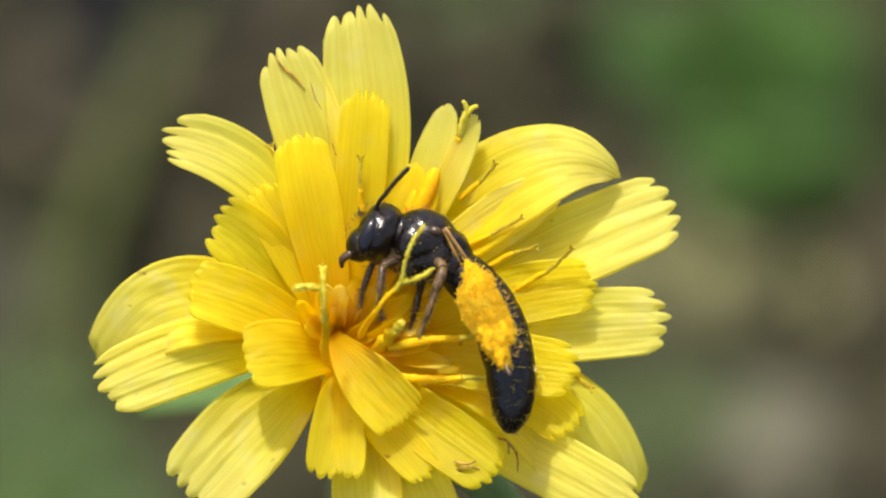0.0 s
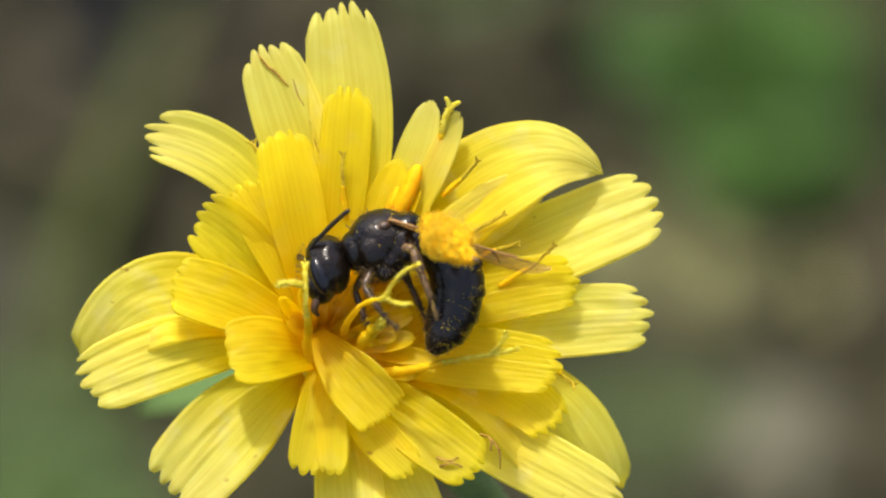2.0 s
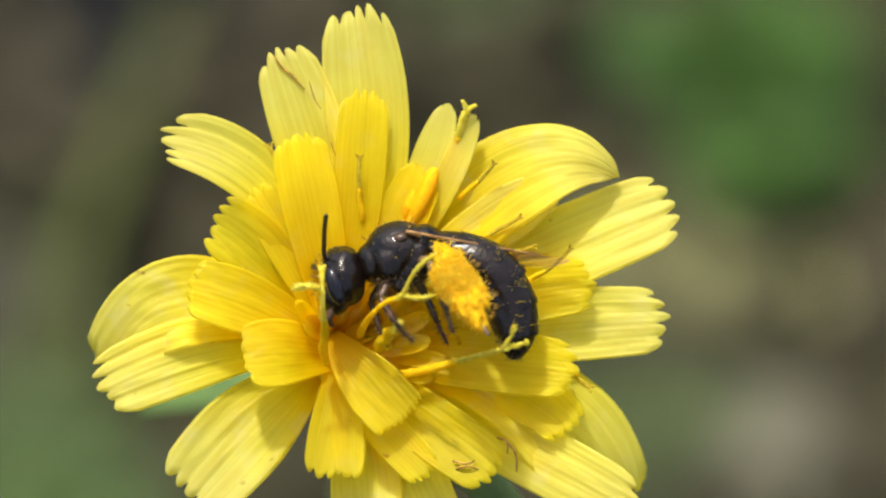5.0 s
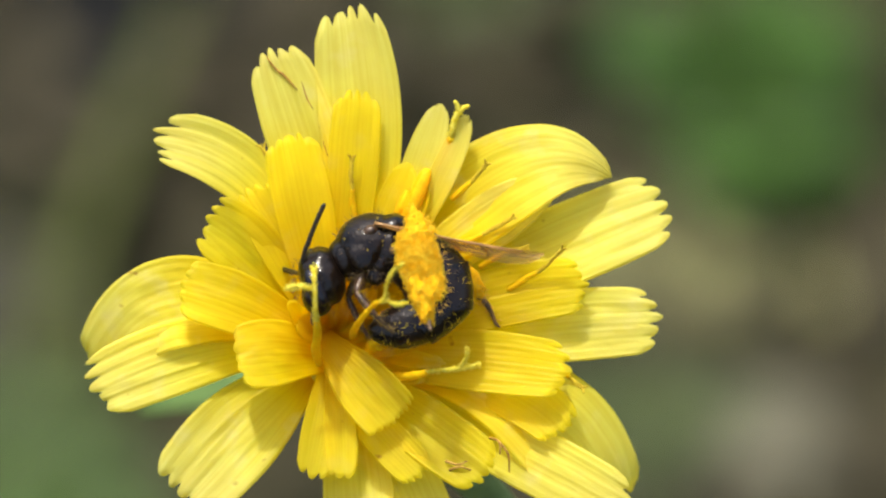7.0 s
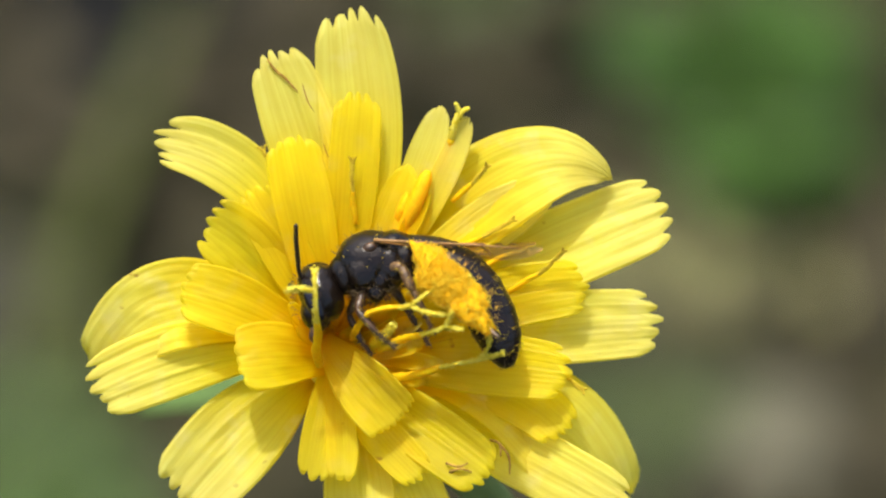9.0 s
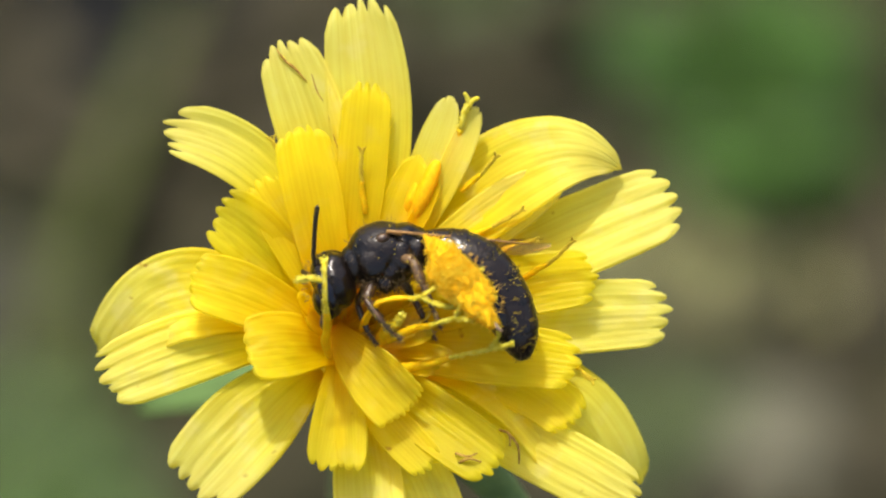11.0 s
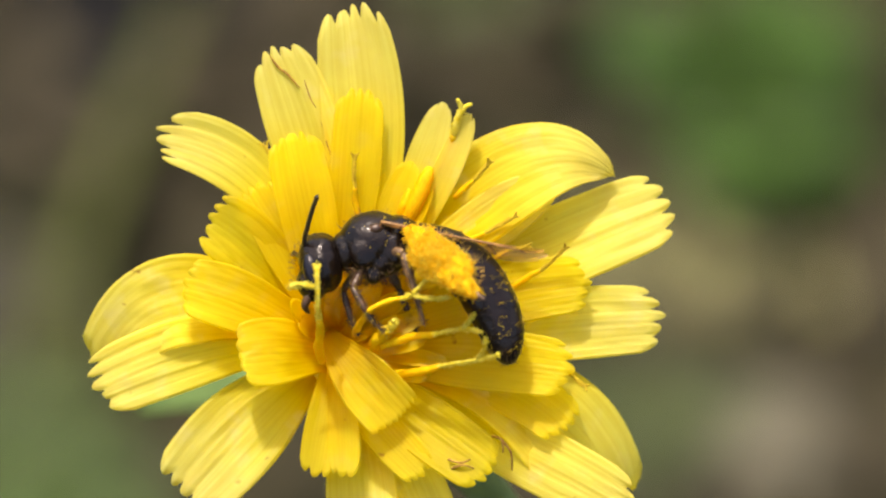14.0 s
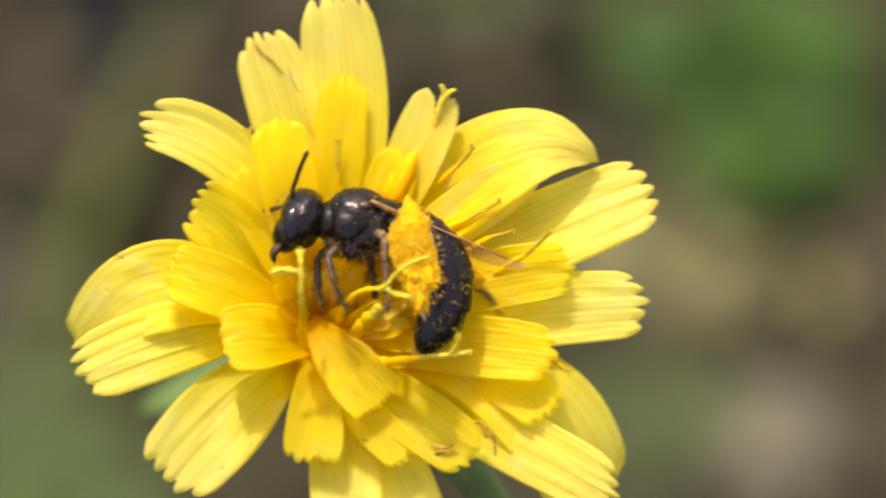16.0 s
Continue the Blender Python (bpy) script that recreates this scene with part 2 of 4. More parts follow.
def strip(p0, p1, p2, width, rnd, twist=0.0, cup=0.15, droop=0.0, droop_from=0.6, teeth=5, tooth=0.032, rib=0.006,
          base=0.35, wide_at=0.72, end=0.86, thick=3.0, nu=22, per=5, wave=0.02, bmsh=None, unit=S, roll=0.0, crinkle=0.03):
    """A petal or leaf blade: a curved, ribbed, toothed strip with thickness. Plan units; twist and roll in degrees."""
    p0, p1, p2 = Vector(p0), Vector(p1), Vector(p2)
    length = (p1 - p0).length + (p2 - p1).length
    nv = teeth * per
    bm = bmsh or bmesh.new()
    uvl = bm.loops.layers.uv.verify()
    depth = [tooth * rnd.uniform(0.6, 1.3) for _ in range(teeth)]
    out = [tooth * rnd.uniform(-0.4, 0.4) for _ in range(teeth)]
    ph = rnd.uniform(0, 6.28)
    crease = [rnd.uniform(0.2, 1.2) for _ in range(teeth + 1)]
    part_of = Vector((rnd.uniform(0, 90), rnd.uniform(0, 90), 0))
    cuts = [rnd.uniform(0.65, 1.35) for _ in range(teeth)]
    cuts = [sum(cuts[:k]) / sum(cuts) for k in range(teeth + 1)]
    top, low, uvs = [], [], []

    def centre(u):
        c = bez(p0, p1, p2, u)
        if u > droop_from:
            c = c + Vector((0, 0, -droop * ((u - droop_from) / (1 - droop_from)) ** 2))
        return c

    for j in range(nv + 1):
        k = min(j // per, teeth - 1)
        f = j / per - k
        g = cuts[k] + (cuts[k + 1] - cuts[k]) * f
        v = 2 * g - 1
        notch = depth[k] * abs(2 * f - 1) ** 2.6 - out[k] * (1 - abs(2 * f - 1)) + 0.05 * v * v
        edge = rib * width * crease[k if f < 0.5 else k + 1] * (abs(2 * f - 1) ** 2)
        row_t, row_l, row_u = [], [], []
        for i in range(nu + 1):
            u = i / nu
            uu = u * (1 - max(notch, -0.04))
            c = centre(uu)
            t = (centre(min(uu + 0.02, 1.08)) - centre(uu - 0.02)).normalized()
            side = t.cross(Vector((0, 0, 1)))
            side = side.normalized() if side.length > 0.05 else Vector((1, 0, 0))
            side = Matrix.Rotation(radians(roll + twist * uu), 3, t) @ side
            nrm = side.cross(t).normalized()
            if uu < wide_at:
                a = uu / wide_at
                w = base + (1 - base) * (3 * a * a - 2 * a ** 3) ** 0.8
            else:
                a = (uu - wide_at) / (1 - wide_at)
                w = 1 - (1 - end) * a * a
            w *= width / 2
            rise = cup * w * (v * v - 0.3) - edge * min(1, uu * 2) + wave * width * math.sin(ph + 5 * uu + 2.4 * v)
            q = Vector((uu * length / 70, v * w / 26, 0)) + part_of
            rise += crinkle * width * min(1, uu * 2) * (noise.noise(q) + 0.5 * noise.noise(q * 2.3))
            p = c + side * (v * w) + nrm * rise
            row_t.append(bm.verts.new(p * unit))
            row_l.append(bm.verts.new((p - nrm * thick) * unit))
            row_u.append((uu, g))
        top.append(row_t), low.append(row_l), uvs.append(row_u)

    def face(vs, us):
        fc = bm.faces.new(vs)
        for lp, q in zip(fc.loops, us):
            lp[uvl].uv = q

    for j in range(nv):
        for i in range(nu):
            us = (uvs[j][i], uvs[j][i + 1], uvs[j + 1][i + 1], uvs[j + 1][i])
            face((top[j][i], top[j][i + 1], top[j + 1][i + 1], top[j + 1][i]), us)
            face((low[j][i], low[j + 1][i], low[j + 1][i + 1], low[j][i + 1]), (us[0], us[3], us[2], us[1]))
    for i in range(nu):
        for j in (0, nv):
            face((top[j][i], top[j][i + 1], low[j][i + 1], low[j][i]), [uvs[j][i]] * 4)
    for j in range(nv):
        for i in (0, nu):
            face((top[j][i], top[j + 1][i], low[j + 1][i], low[j][i]), [uvs[j][i]] * 4)
    return bm


def tube(points, radii, seg=8, bm=None, unit=S, rough=0.0, rnd=None):
    """A round tube through points (plan units), smoothed, with a radius at each point and closed ends."""
    bm = bm or bmesh.new()
    pts = [Vector(p) for p in points]
    n = len(pts)
    rings = []
    fine = []
    for i in range(n - 1):
        a, b, c, d = pts[max(i - 1, 0)], pts[i], pts[i + 1], pts[min(i + 2, n - 1)]
        for k in range(4):
            s = k / 4
            p = 0.5 * ((2 * b) + (c - a) * s + (2 * a - 5 * b + 4 * c - d) * s * s + (3 * b - a - 3 * c + d) * s ** 3)
            fine.append((p, radii[i] * (1 - s) + radii[i + 1] * s))
    fine.append((pts[-1], radii[-1]))
    ref = None
    for i, (p, r) in enumerate(fine):
        t = (fine[min(i + 1, len(fine) - 1)][0] - fine[max(i - 1, 0)][0]).normalized()
        if ref is None:
            ref = t.orthogonal().normalized()
        ref = (ref - t * ref.dot(t)).normalized()
        o = t.cross(ref)
        ring = []
        for k in range(seg):
            a = 2 * math.pi * k / seg
            rr = r * (1 + (rnd.uniform(-rough, rough) if rnd else 0))
            ring.append(bm.verts.new((p + (ref * math.cos(a) + o * math.sin(a)) * rr) * unit))
        rings.append(ring)
    for a, b in zip(rings, rings[1:]):
        for k in range(seg):
            bm.faces.new((a[k], a[(k + 1) % seg], b[(k + 1) % seg], b[k]))
    bm.faces.new(rings[0][::-1])
    bm.faces.new(rings[-1])
    return bm


def ball(c, r, sub=3, bm=None, unit=S, turn=0.0, lump=0.0, freq=0.02):
    """An ellipsoid with half axes r, turned about z, with uneven lumps; plan units."""
    bm = bm or bmesh.new()
    made = bmesh.ops.create_icosphere(bm, subdivisions=sub, radius=1.0)["verts"]
    rot = Matrix.Rotation(radians(turn), 3, "Z")
    for v in made:
        q = Vector((v.co.x * r[0], v.co.y * r[1], v.co.z * r[2]))
        if lump:
            q *= 1 + lump * noise.noise(q * freq + Vector(c) * 0.01)
        v.co = (rot @ q + Vector(c)) * unit
    return bm


def moulded(shapes, sub=5, lump=0.0, freq=0.05, unit=S):
    """One smooth body round the origin that takes in several ellipsoids (centre, half axes); plan units."""
    bm = bmesh.new()
    for v in bmesh.ops.create_icosphere(bm, subdivisions=sub, radius=1.0)["verts"]:
        d = v.co.normalized()
        best = 0.0
        for c, r in shapes:
            a = sum((d[i] / r[i]) ** 2 for i in range(3))
            b = -2 * sum(d[i] * c[i] / r[i] ** 2 for i in range(3))
            q = sum((c[i] / r[i]) ** 2 for i in range(3)) - 1
            disc = b * b - 4 * a * q
            if disc > 0:
                best = max(best, (-b + math.sqrt(disc)) / (2 * a))
        p = d * best
        v.co = p * (1 + lump * noise.noise(p * freq)) * unit
    return bm


def grains(places, r, rnd, bm=None, unit=S):
    """Tiny uneven grains at the places given; plan units."""
    bm = bm or bmesh.new()
    for p in places:
        k = r * rnd.uniform(0.6, 1.35)
        vs = []
        for d in ((1, 0, 0), (-1, 0, 0), (0, 1, 0), (0, -1, 0), (0, 0, 1), (0, 0, -1)):
            vs.append(bm.verts.new((Vector(p) + Vector(d) * k * rnd.uniform(0.8, 1.2)) * unit))
        for a, b, c in ((0, 2, 4), (2, 1, 4), (1, 3, 4), (3, 0, 4), (2, 0, 5), (1, 2, 5), (3, 1, 5), (0, 3, 5)):
            bm.faces.new((vs[a], vs[b], vs[c]))
    return bm


def hairs(roots, length, width, rnd, bm=None, unit=S, lean=(0, 0, 0)):
    """Fine three-sided hairs; roots are (place, direction)."""
    bm = bm or bmesh.new()
    for p, d in roots:
        p, d = Vector(p), (Vector(d).normalized() + Vector(lean) + Vector([rnd.uniform(-0.35, 0.35) for _ in range(3)])).normalized()
        o = d.orthogonal().normalized()
        q = d.cross(o)
        tip = bm.verts.new((p + d * length * rnd.uniform(0.5, 1.2)) * unit)
        ring = [bm.verts.new((p + (o * math.cos(a) + q * math.sin(a)) * width) * unit) for a in (0, 2.1, 4.2)]
        for k in range(3):
            bm.faces.new((ring[k], ring[(k + 1) % 3], tip))
    return bm

# ---- ground and background plants ----
MM = 0.001


def make_ground():
    bm = bmesh.new()
    seg, radii = 56, [0.004 * 1.22 ** k for k in range(52)]
    centre = bm.verts.new((0, 0.27, 0))
    rings = []
    for r in radii:
        ring = []
        for k in range(seg):
            a = 2 * math.pi * k / seg
            x, y = r * math.cos(a), 0.27 + r * math.sin(a)
            h = 0.004 * noise.noise(Vector((x, y, 0)) * 60) + 0.012 * noise.noise(Vector((x, y, 3)) * 9)
            ring.append(bm.verts.new((x, y, h)))
        rings.append(ring)
    for k in range(seg):
        bm.faces.new((centre, rings[0][k], rings[0][(k + 1) % seg]))
    for a, b in zip(rings, rings[1:]):
        for k in range(seg):
            bm.faces.new((a[k], b[k], b[(k + 1) % seg], a[(k + 1) % seg]))
    return tagged(part("ground", bm, SOIL, None), "bare brown soil with scattered plant litter", "ground", kind="structure")


def leafy_plant(name, label, x, y, n, length, width, mat, lift, seed, group=""):
    """A low plant of broad leaves from one crown; millimetres."""
    rnd = random.Random(seed)
    ob = thing(name, label, "plant", pose(x * MM, y * MM, 0), group)
    for k in range(n):
        a = 2 * math.pi * k / n + rnd.uniform(-0.3, 0.3)
        l = length * rnd.uniform(0.6, 1.1)
        h = lift * rnd.uniform(0.5, 1.2)
        d = Vector((math.cos(a), math.sin(a), 0))
        p0, p1 = Vector((0, 0, -1)), d * l * 0.4 + Vector((0, 0, h * 1.5))
        p2 = d * l + Vector((0, 0, h * rnd.uniform(0.5, 1.0)))
        part("leaf", strip(p0, p1, p2, width * rnd.uniform(0.8, 1.2), rnd, teeth=3, tooth=0.01, end=0.15, wide_at=0.6, base=0.2,
                           thick=0.25, nu=10, per=2, cup=0.25, rib=0.0, unit=MM), mat, ob)
    return ob


def blade(tuft, root, mid, tip, width, mat, seed):
    rnd = random.Random(seed)
    bm = strip(root, mid, tip, width, rnd, teeth=2, tooth=0.0, end=0.12, wide_at=0.45, base=0.7, thick=0.2, nu=20, per=2,
               cup=0.35, rib=0.0, unit=MM)
    return part("blade", bm, mat, tuft)


def stone(label, x, y, r, mat, seed):
    bm = ball((x, y, r[2] * 0.55), r, 3, unit=MM, lump=0.25, freq=0.09)
    return tagged(part("stone", bm, mat, None), label, "stone")


def litter(n, seed):
    """Dry leaf bits and straw strewn over the soil."""
    rnd = random.Random(seed)
    bm = bmesh.new()
    for k in range(n):
        x, y, a = rnd.uniform(-75, 75), rnd.uniform(190, 370), rnd.uniform(0, 6.3)
        l = rnd.uniform(5, 22)
        d = Vector((math.cos(a), math.sin(a), 0)) * l
        p = Vector((x, y, rnd.uniform(1, 5)))
        strip(p, p + d * 0.5 + Vector((0, 0, rnd.uniform(1, 6))), p + d + Vector((0, 0, rnd.uniform(-1, 4))), rnd.uniform(1.0, 5.5), rnd,
              teeth=1, tooth=0.0, end=0.3, thick=0.15, nu=5, per=3, rib=0, unit=MM, bmsh=bm)
    return tagged(part("leaf_litter", bm, DRYLEAF, None), "dry brown leaf bits strewn over the soil", "litter", kind="stuff")


make_ground()
litter(420, 4)
leafy_plant("weed", "bright green broad-leaved weed on the soil", 26, 284, 16, 12.5, 9, LEAF, 10, 11, "weeds")
leafy_plant("weed", "bright green broad-leaved weed on the soil", 27.5, 275, 11, 9, 7, LEAF, 9, 12, "weeds")
leafy_plant("weed", "bright green broad-leaved weed on the soil", -30, 238, 9, 9, 6, LEAF_FRESH, 5, 43, "weeds")
leafy_plant("moss_tuft", "dry olive moss tuft on the soil", 19.5, 267, 30, 9, 7.5, STRAW, 4, 16)
leafy_plant("moss_tuft", "dry olive moss tuft on the soil", 24, 264, 18, 7, 6, STRAW, 4, 17)
leafy_plant("weed", "dull grey-green weed low on the soil", 16, 246, 10, 9, 6, LEAF_DIM, 7, 14, "weeds")
leafy_plant("weed", "dull grey-green weed low on the soil", 4, 300, 8, 12, 5, LEAF_DIM, 6, 15, "weeds")
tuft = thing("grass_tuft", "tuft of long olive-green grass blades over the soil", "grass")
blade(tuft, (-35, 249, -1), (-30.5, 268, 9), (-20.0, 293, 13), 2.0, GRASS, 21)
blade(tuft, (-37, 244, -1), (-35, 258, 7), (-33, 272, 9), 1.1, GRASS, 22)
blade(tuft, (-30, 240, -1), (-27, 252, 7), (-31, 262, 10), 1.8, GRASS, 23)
leafy_plant("weed", "bright green broad-leaved weed on the soil", -34, 245, 10, 9, 6, LEAF_FRESH, 5, 18, "weeds")
leafy_plant("weed", "dull grey-green weed low on the soil", 20, 252, 9, 7, 5, LEAF_DIM, 5, 19, "weeds")
leafy_plant("moss_tuft", "dry olive moss tuft on the soil", 5, 294, 12, 8, 4, DRYLEAF, 3, 20)
leafy_plant("moss_tuft", "dry olive moss tuft on the soil", 29, 262, 12, 7, 4, STRAW, 3, 44)
# plants added only to darken the soil; the left ones stand in for shade
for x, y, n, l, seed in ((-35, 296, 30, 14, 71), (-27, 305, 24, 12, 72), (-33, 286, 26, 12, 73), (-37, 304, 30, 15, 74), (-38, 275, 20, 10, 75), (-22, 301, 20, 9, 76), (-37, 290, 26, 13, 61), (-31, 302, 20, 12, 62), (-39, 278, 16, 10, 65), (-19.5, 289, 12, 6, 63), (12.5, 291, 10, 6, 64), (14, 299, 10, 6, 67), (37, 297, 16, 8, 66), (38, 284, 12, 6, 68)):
    leafy_plant("darkening_plant", "flat near-black plant added to darken the soil", x, y, n, l, 7, DARKENING_LEAF, 2.5, seed, "dead plants")
stone("pale grey rounded stone lying on the soil", 27.5, 243.5, (6.5, 7.5, 5), STONE, 31)
clod = tagged(part("soil_clod", ball((-37.5, 263, 0), (9, 9, 4), 3, unit=MM, lump=0.3, freq=0.09), CLOD, None), "pale dry clod of soil on the ground", "soil")

# ---- the flower ----
PLANE = VIEW @ Matrix.Translation((0, 0, -D))
HEAD_AT = Vector(((590 - 784) * S, (441 - 600) * S, 0))
FLOWER_REST = PLANE @ Matrix.Translation(HEAD_AT)
DOWN = (FLOWER_REST.to_3x3().inverted() @ Vector((0, 0, -1))).normalized()
flower = thing("hawkbit_flower", "open lemon-yellow hawkbit flower with toothed petals on a green stem", "flower", FLOWER_REST)
flower_rnd = random.Random(5)


def fl(x, y, z):
    """Flower space from the plan's sheet."""
    return Vector((x - 590, 600 - y, z))


petal_way = {}


def petal(via, tip, width, z, mat=OUTER, r0=45, **shape):
    """A ray petal that springs from the head, by way of via to its toothed tip; z: heights of root, via and tip."""
    d = (fl(*via, 0)).normalized()
    p0 = d * r0 + Vector((0, -28, z[0]))
    bm = strip(p0, fl(*via, z[1]), fl(*tip, z[2]), width, flower_rnd, **shape)
    made = part("petal", bm, mat, flower)
    petal_way.update(ob=made, way=(p0, fl(*via, z[1]), fl(*tip, z[2])), width=width)
    return made


def scar(places, r):
    """A thin brown bruise on the petal made last; places along and across it."""
    p0, p1, p2 = petal_way["way"]
    pts = []
    for u, v in places:
        c = bez(p0, p1, p2, u)
        t = (bez(p0, p1, p2, u + 0.02) - c).normalized()
        pts.append(c + t.cross(Vector((0, 0, 1))).normalized() * v * petal_way["width"] * 0.42 + Vector((0, 0, 3 + 8 * v * v)))
    part("bruise", tube(pts, [r * 0.5] + [r] * (len(pts) - 2) + [r * 0.4], 6), BRUISE, petal_way["ob"])


# outer petals
petal((672, 330), (614, 8), 150, (-85, 0, 10), roll=8, twist=-14, cup=0.2, end=0.72)
petal((586, 325), (482, 84), 132, (-85, 0, 5), roll=-6, cup=0.25, end=0.7)
scar([(0.98, -0.25), (0.93, -0.12), (0.90, 0.05), (0.84, 0.28)], 2.6)
scar([(0.74, 0.62), (0.66, 0.55), (0.58, 0.60)], 1.8)
scar([(0.86, 0.5), (0.80, 0.48), (0.76, 0.56)], 1.5)
petal((505, 255), (272, 240), 112, (-85, 20, -10), roll=-10, twist=24, cup=0.2, tooth=0.075, rib=0.028, end=0.8)
petal((470, 440), (366, 384), 122, (-80, 20, 20), INNER, cup=0.15, tooth=0.06)
petal((735, 340), (782, 180), 66, (-70, 0, 0), roll=-10, tooth=0.012, end=0.4)
petal((775, 360), (828, 200), 50, (-70, 20, 30), tooth=0.02, end=0.5)
petal((915, 184), (1084, 312), 178, (-85, 40, 20), roll=-20, twist=4, droop=40, droop_from=0.7, cup=0.08, tooth=0.01, wide_at=0.42, end=0.08, rib=0.001)
petal((890, 470), (1182, 358), 150, (-85, -20, -40), roll=-12, cup=0.1, tooth=0.028, rib=0.012)
petal((860, 575), (1174, 564), 130, (-85, -30, -40), cup=0.12, tooth=0.035, rib=0.012)
petal((985, 630), (1082, 915), 198, (-85, 20, -120), roll=-18, droop=60, cup=0.1, tooth=0.03, end=0.75)
petal((800, 730), (1120, 905), 120, (-85, -50, 10), roll=6, cup=0.12)
petal((640, 800), (640, 985), 128, (-85, -50, 0), cup=0.15)
petal((705, 790), (775, 985), 118, (-85, -65, -10), cup=0.15)
petal((480, 690), (318, 880), 166, (-85, -35, 0), roll=6, cup=0.14, tooth=0.04, rib=0.014)
petal((400, 572), (164, 690), 132, (-85, 10, 10), roll=-4, cup=0.12, tooth=0.04, rib=0.022)
petal((276, 434), (174, 652), 166, (-85, 40, -15), roll=12, droop=70, droop_from=0.5, cup=0.1, tooth=0.015, wide_at=0.5, end=0.6, rib=0.002)
# inner petals
petal((552, 420), (512, 236), 108, (-70, 20, 40), INNER, r0=4, base=0.5, roll=10, cup=0.2)
petal((625, 370), (634, 158), 92, (-70, 20, 30), INNER, r0=4, base=0.5, cup=0.2, tooth=0.03)
petal((790, 420), (985, 318), 100, (-70, 10, 10), OUTER, r0=4, base=0.5, roll=4, cup=0.1, tooth=0.015, end=0.35)
petal((800, 520), (1040, 500), 110, (-70, 0, 10), INNER, r0=4, base=0.5, cup=0.15)
petal((760, 620), (1010, 655), 112, (-70, -10, 40), INNER, r0=4, base=0.5, roll=-6, cup=0.15)
petal((700, 720), (868, 838), 112, (-70, 5, 50), INNER, r0=4, base=0.5, cup=0.14)
petal((622, 655), (704, 742), 108, (-20, 66, 52), INNER, r0=-45, base=0.35, roll=6, cup=0.2, teeth=9, tooth=0.035, per=4, end=0.97)
petal((640, 740), (748, 838), 76, (-70, 5, 30), INNER, r0=4, base=0.5, cup=0.15)
petal((575, 720), (552, 843), 66, (-50, 0, 22), INNER, r0=-25, base=0.5, cup=0.25, teeth=3, tooth=0.05, end=0.8)
petal((606, 720), (606, 845), 60, (-50, 5, 30), INNER, r0=-25, base=0.5, cup=0.25, teeth=3, tooth=0.04, end=0.8)
petal((450, 530), (322, 505), 112, (-70, 50, 48), INNER, r0=4, base=0.5, roll=8, cup=0.12, tooth=0.03)
petal((510, 612), (420, 630), 122, (-60, 60, 70), INNER, r0=4, base=0.5, roll=10, cup=0.2)
petal((900, 640), (1000, 760), 100, (-80, -35, 5), INNER, r0=4, base=0.5, cup=0.12)
petal((540, 480), (440, 330), 90, (-70, 10, 0), INNER, r0=4, base=0.5, cup=0.2, tooth=0.03)
petal((670, 430), (726, 285), 64, (-60, 5, 10), INNER, r0=4, base=0.5, cup=0.3, tooth=0.01, end=0.5)


def floret(via, tip, width, z):
    """A narrow young floret in the middle of the head."""
    d = fl(*via, 0).normalized()
    bm = strip(d * 18 + Vector((0, 0, z[0])), fl(*via, z[1]), fl(*tip, z[2]), width, flower_rnd, cup=0.6, teeth=3, tooth=0.02, per=3, nu=12, base=0.7, end=0.5)
    return part("floret", bm, HEART, flower, "narrow orange-yellow young floret")


part("receptacle", ball((0, -30, -112), (80, 70, 50), 3, lump=0.1), STYLE, flower, "orange-yellow heart of the flower")
for via, tip, w, z in (((640, 585), (716, 520), 40, 34), ((650, 600), (748, 556), 42, 30), ((625, 570), (668, 496), 40, 40), ((650, 618), (752, 600), 40, 24),
                       ((600, 560), (622, 488), 38, 36), ((655, 610), (700, 560), 34, 48), ((580, 565), (590, 500), 34, 44)):
    floret(via, tip, w, (-30, z, z + 12))
for via, tip, w, z in (((572, 575), (556, 508), 40, 14), ((592, 575), (606, 505), 40, 10), ((556, 590), (520, 540), 40, 16), ((614, 585), (664, 528), 40, 14), ((606, 600), (664, 568), 38, 18)):
    floret(via, tip, w, (-20, z, z + 8))
floret((630, 575), (700, 545), 52, (-50, 10, 10))
floret((640, 600), (745, 590), 56, (-50, 0, 0))
floret((600, 560), (628, 500), 56, (-50, 0, 10))
floret((575, 560), (575, 510), 50, (-50, 10, 20))
floret((640, 630), (760, 665), 54, (-50, 0, 0))
floret((560, 590), (530, 560), 46, (-50, 20, 30))
floret((640, 560), (715, 520), 34, (-50, 20, 30))
floret((630, 590), (735, 565), 30, (-50, 20, 25))
floret((650, 620), (790, 640), 36, (-50, 10, 25))
floret((620, 540), (650, 490), 30, (-50, 20, 30))
floret((570, 550), (560, 500), 34, (-50, 30, 60))
floret((540, 570), (515, 530), 30, (-50, 30, 55))
floret((690, 470), (760, 330), 34, (-50, 10, 20))
floret((650, 600), (720, 600), 28, (-40, 30, 40))
floret((600, 560), (600, 520), 28, (-40, 30, 50))


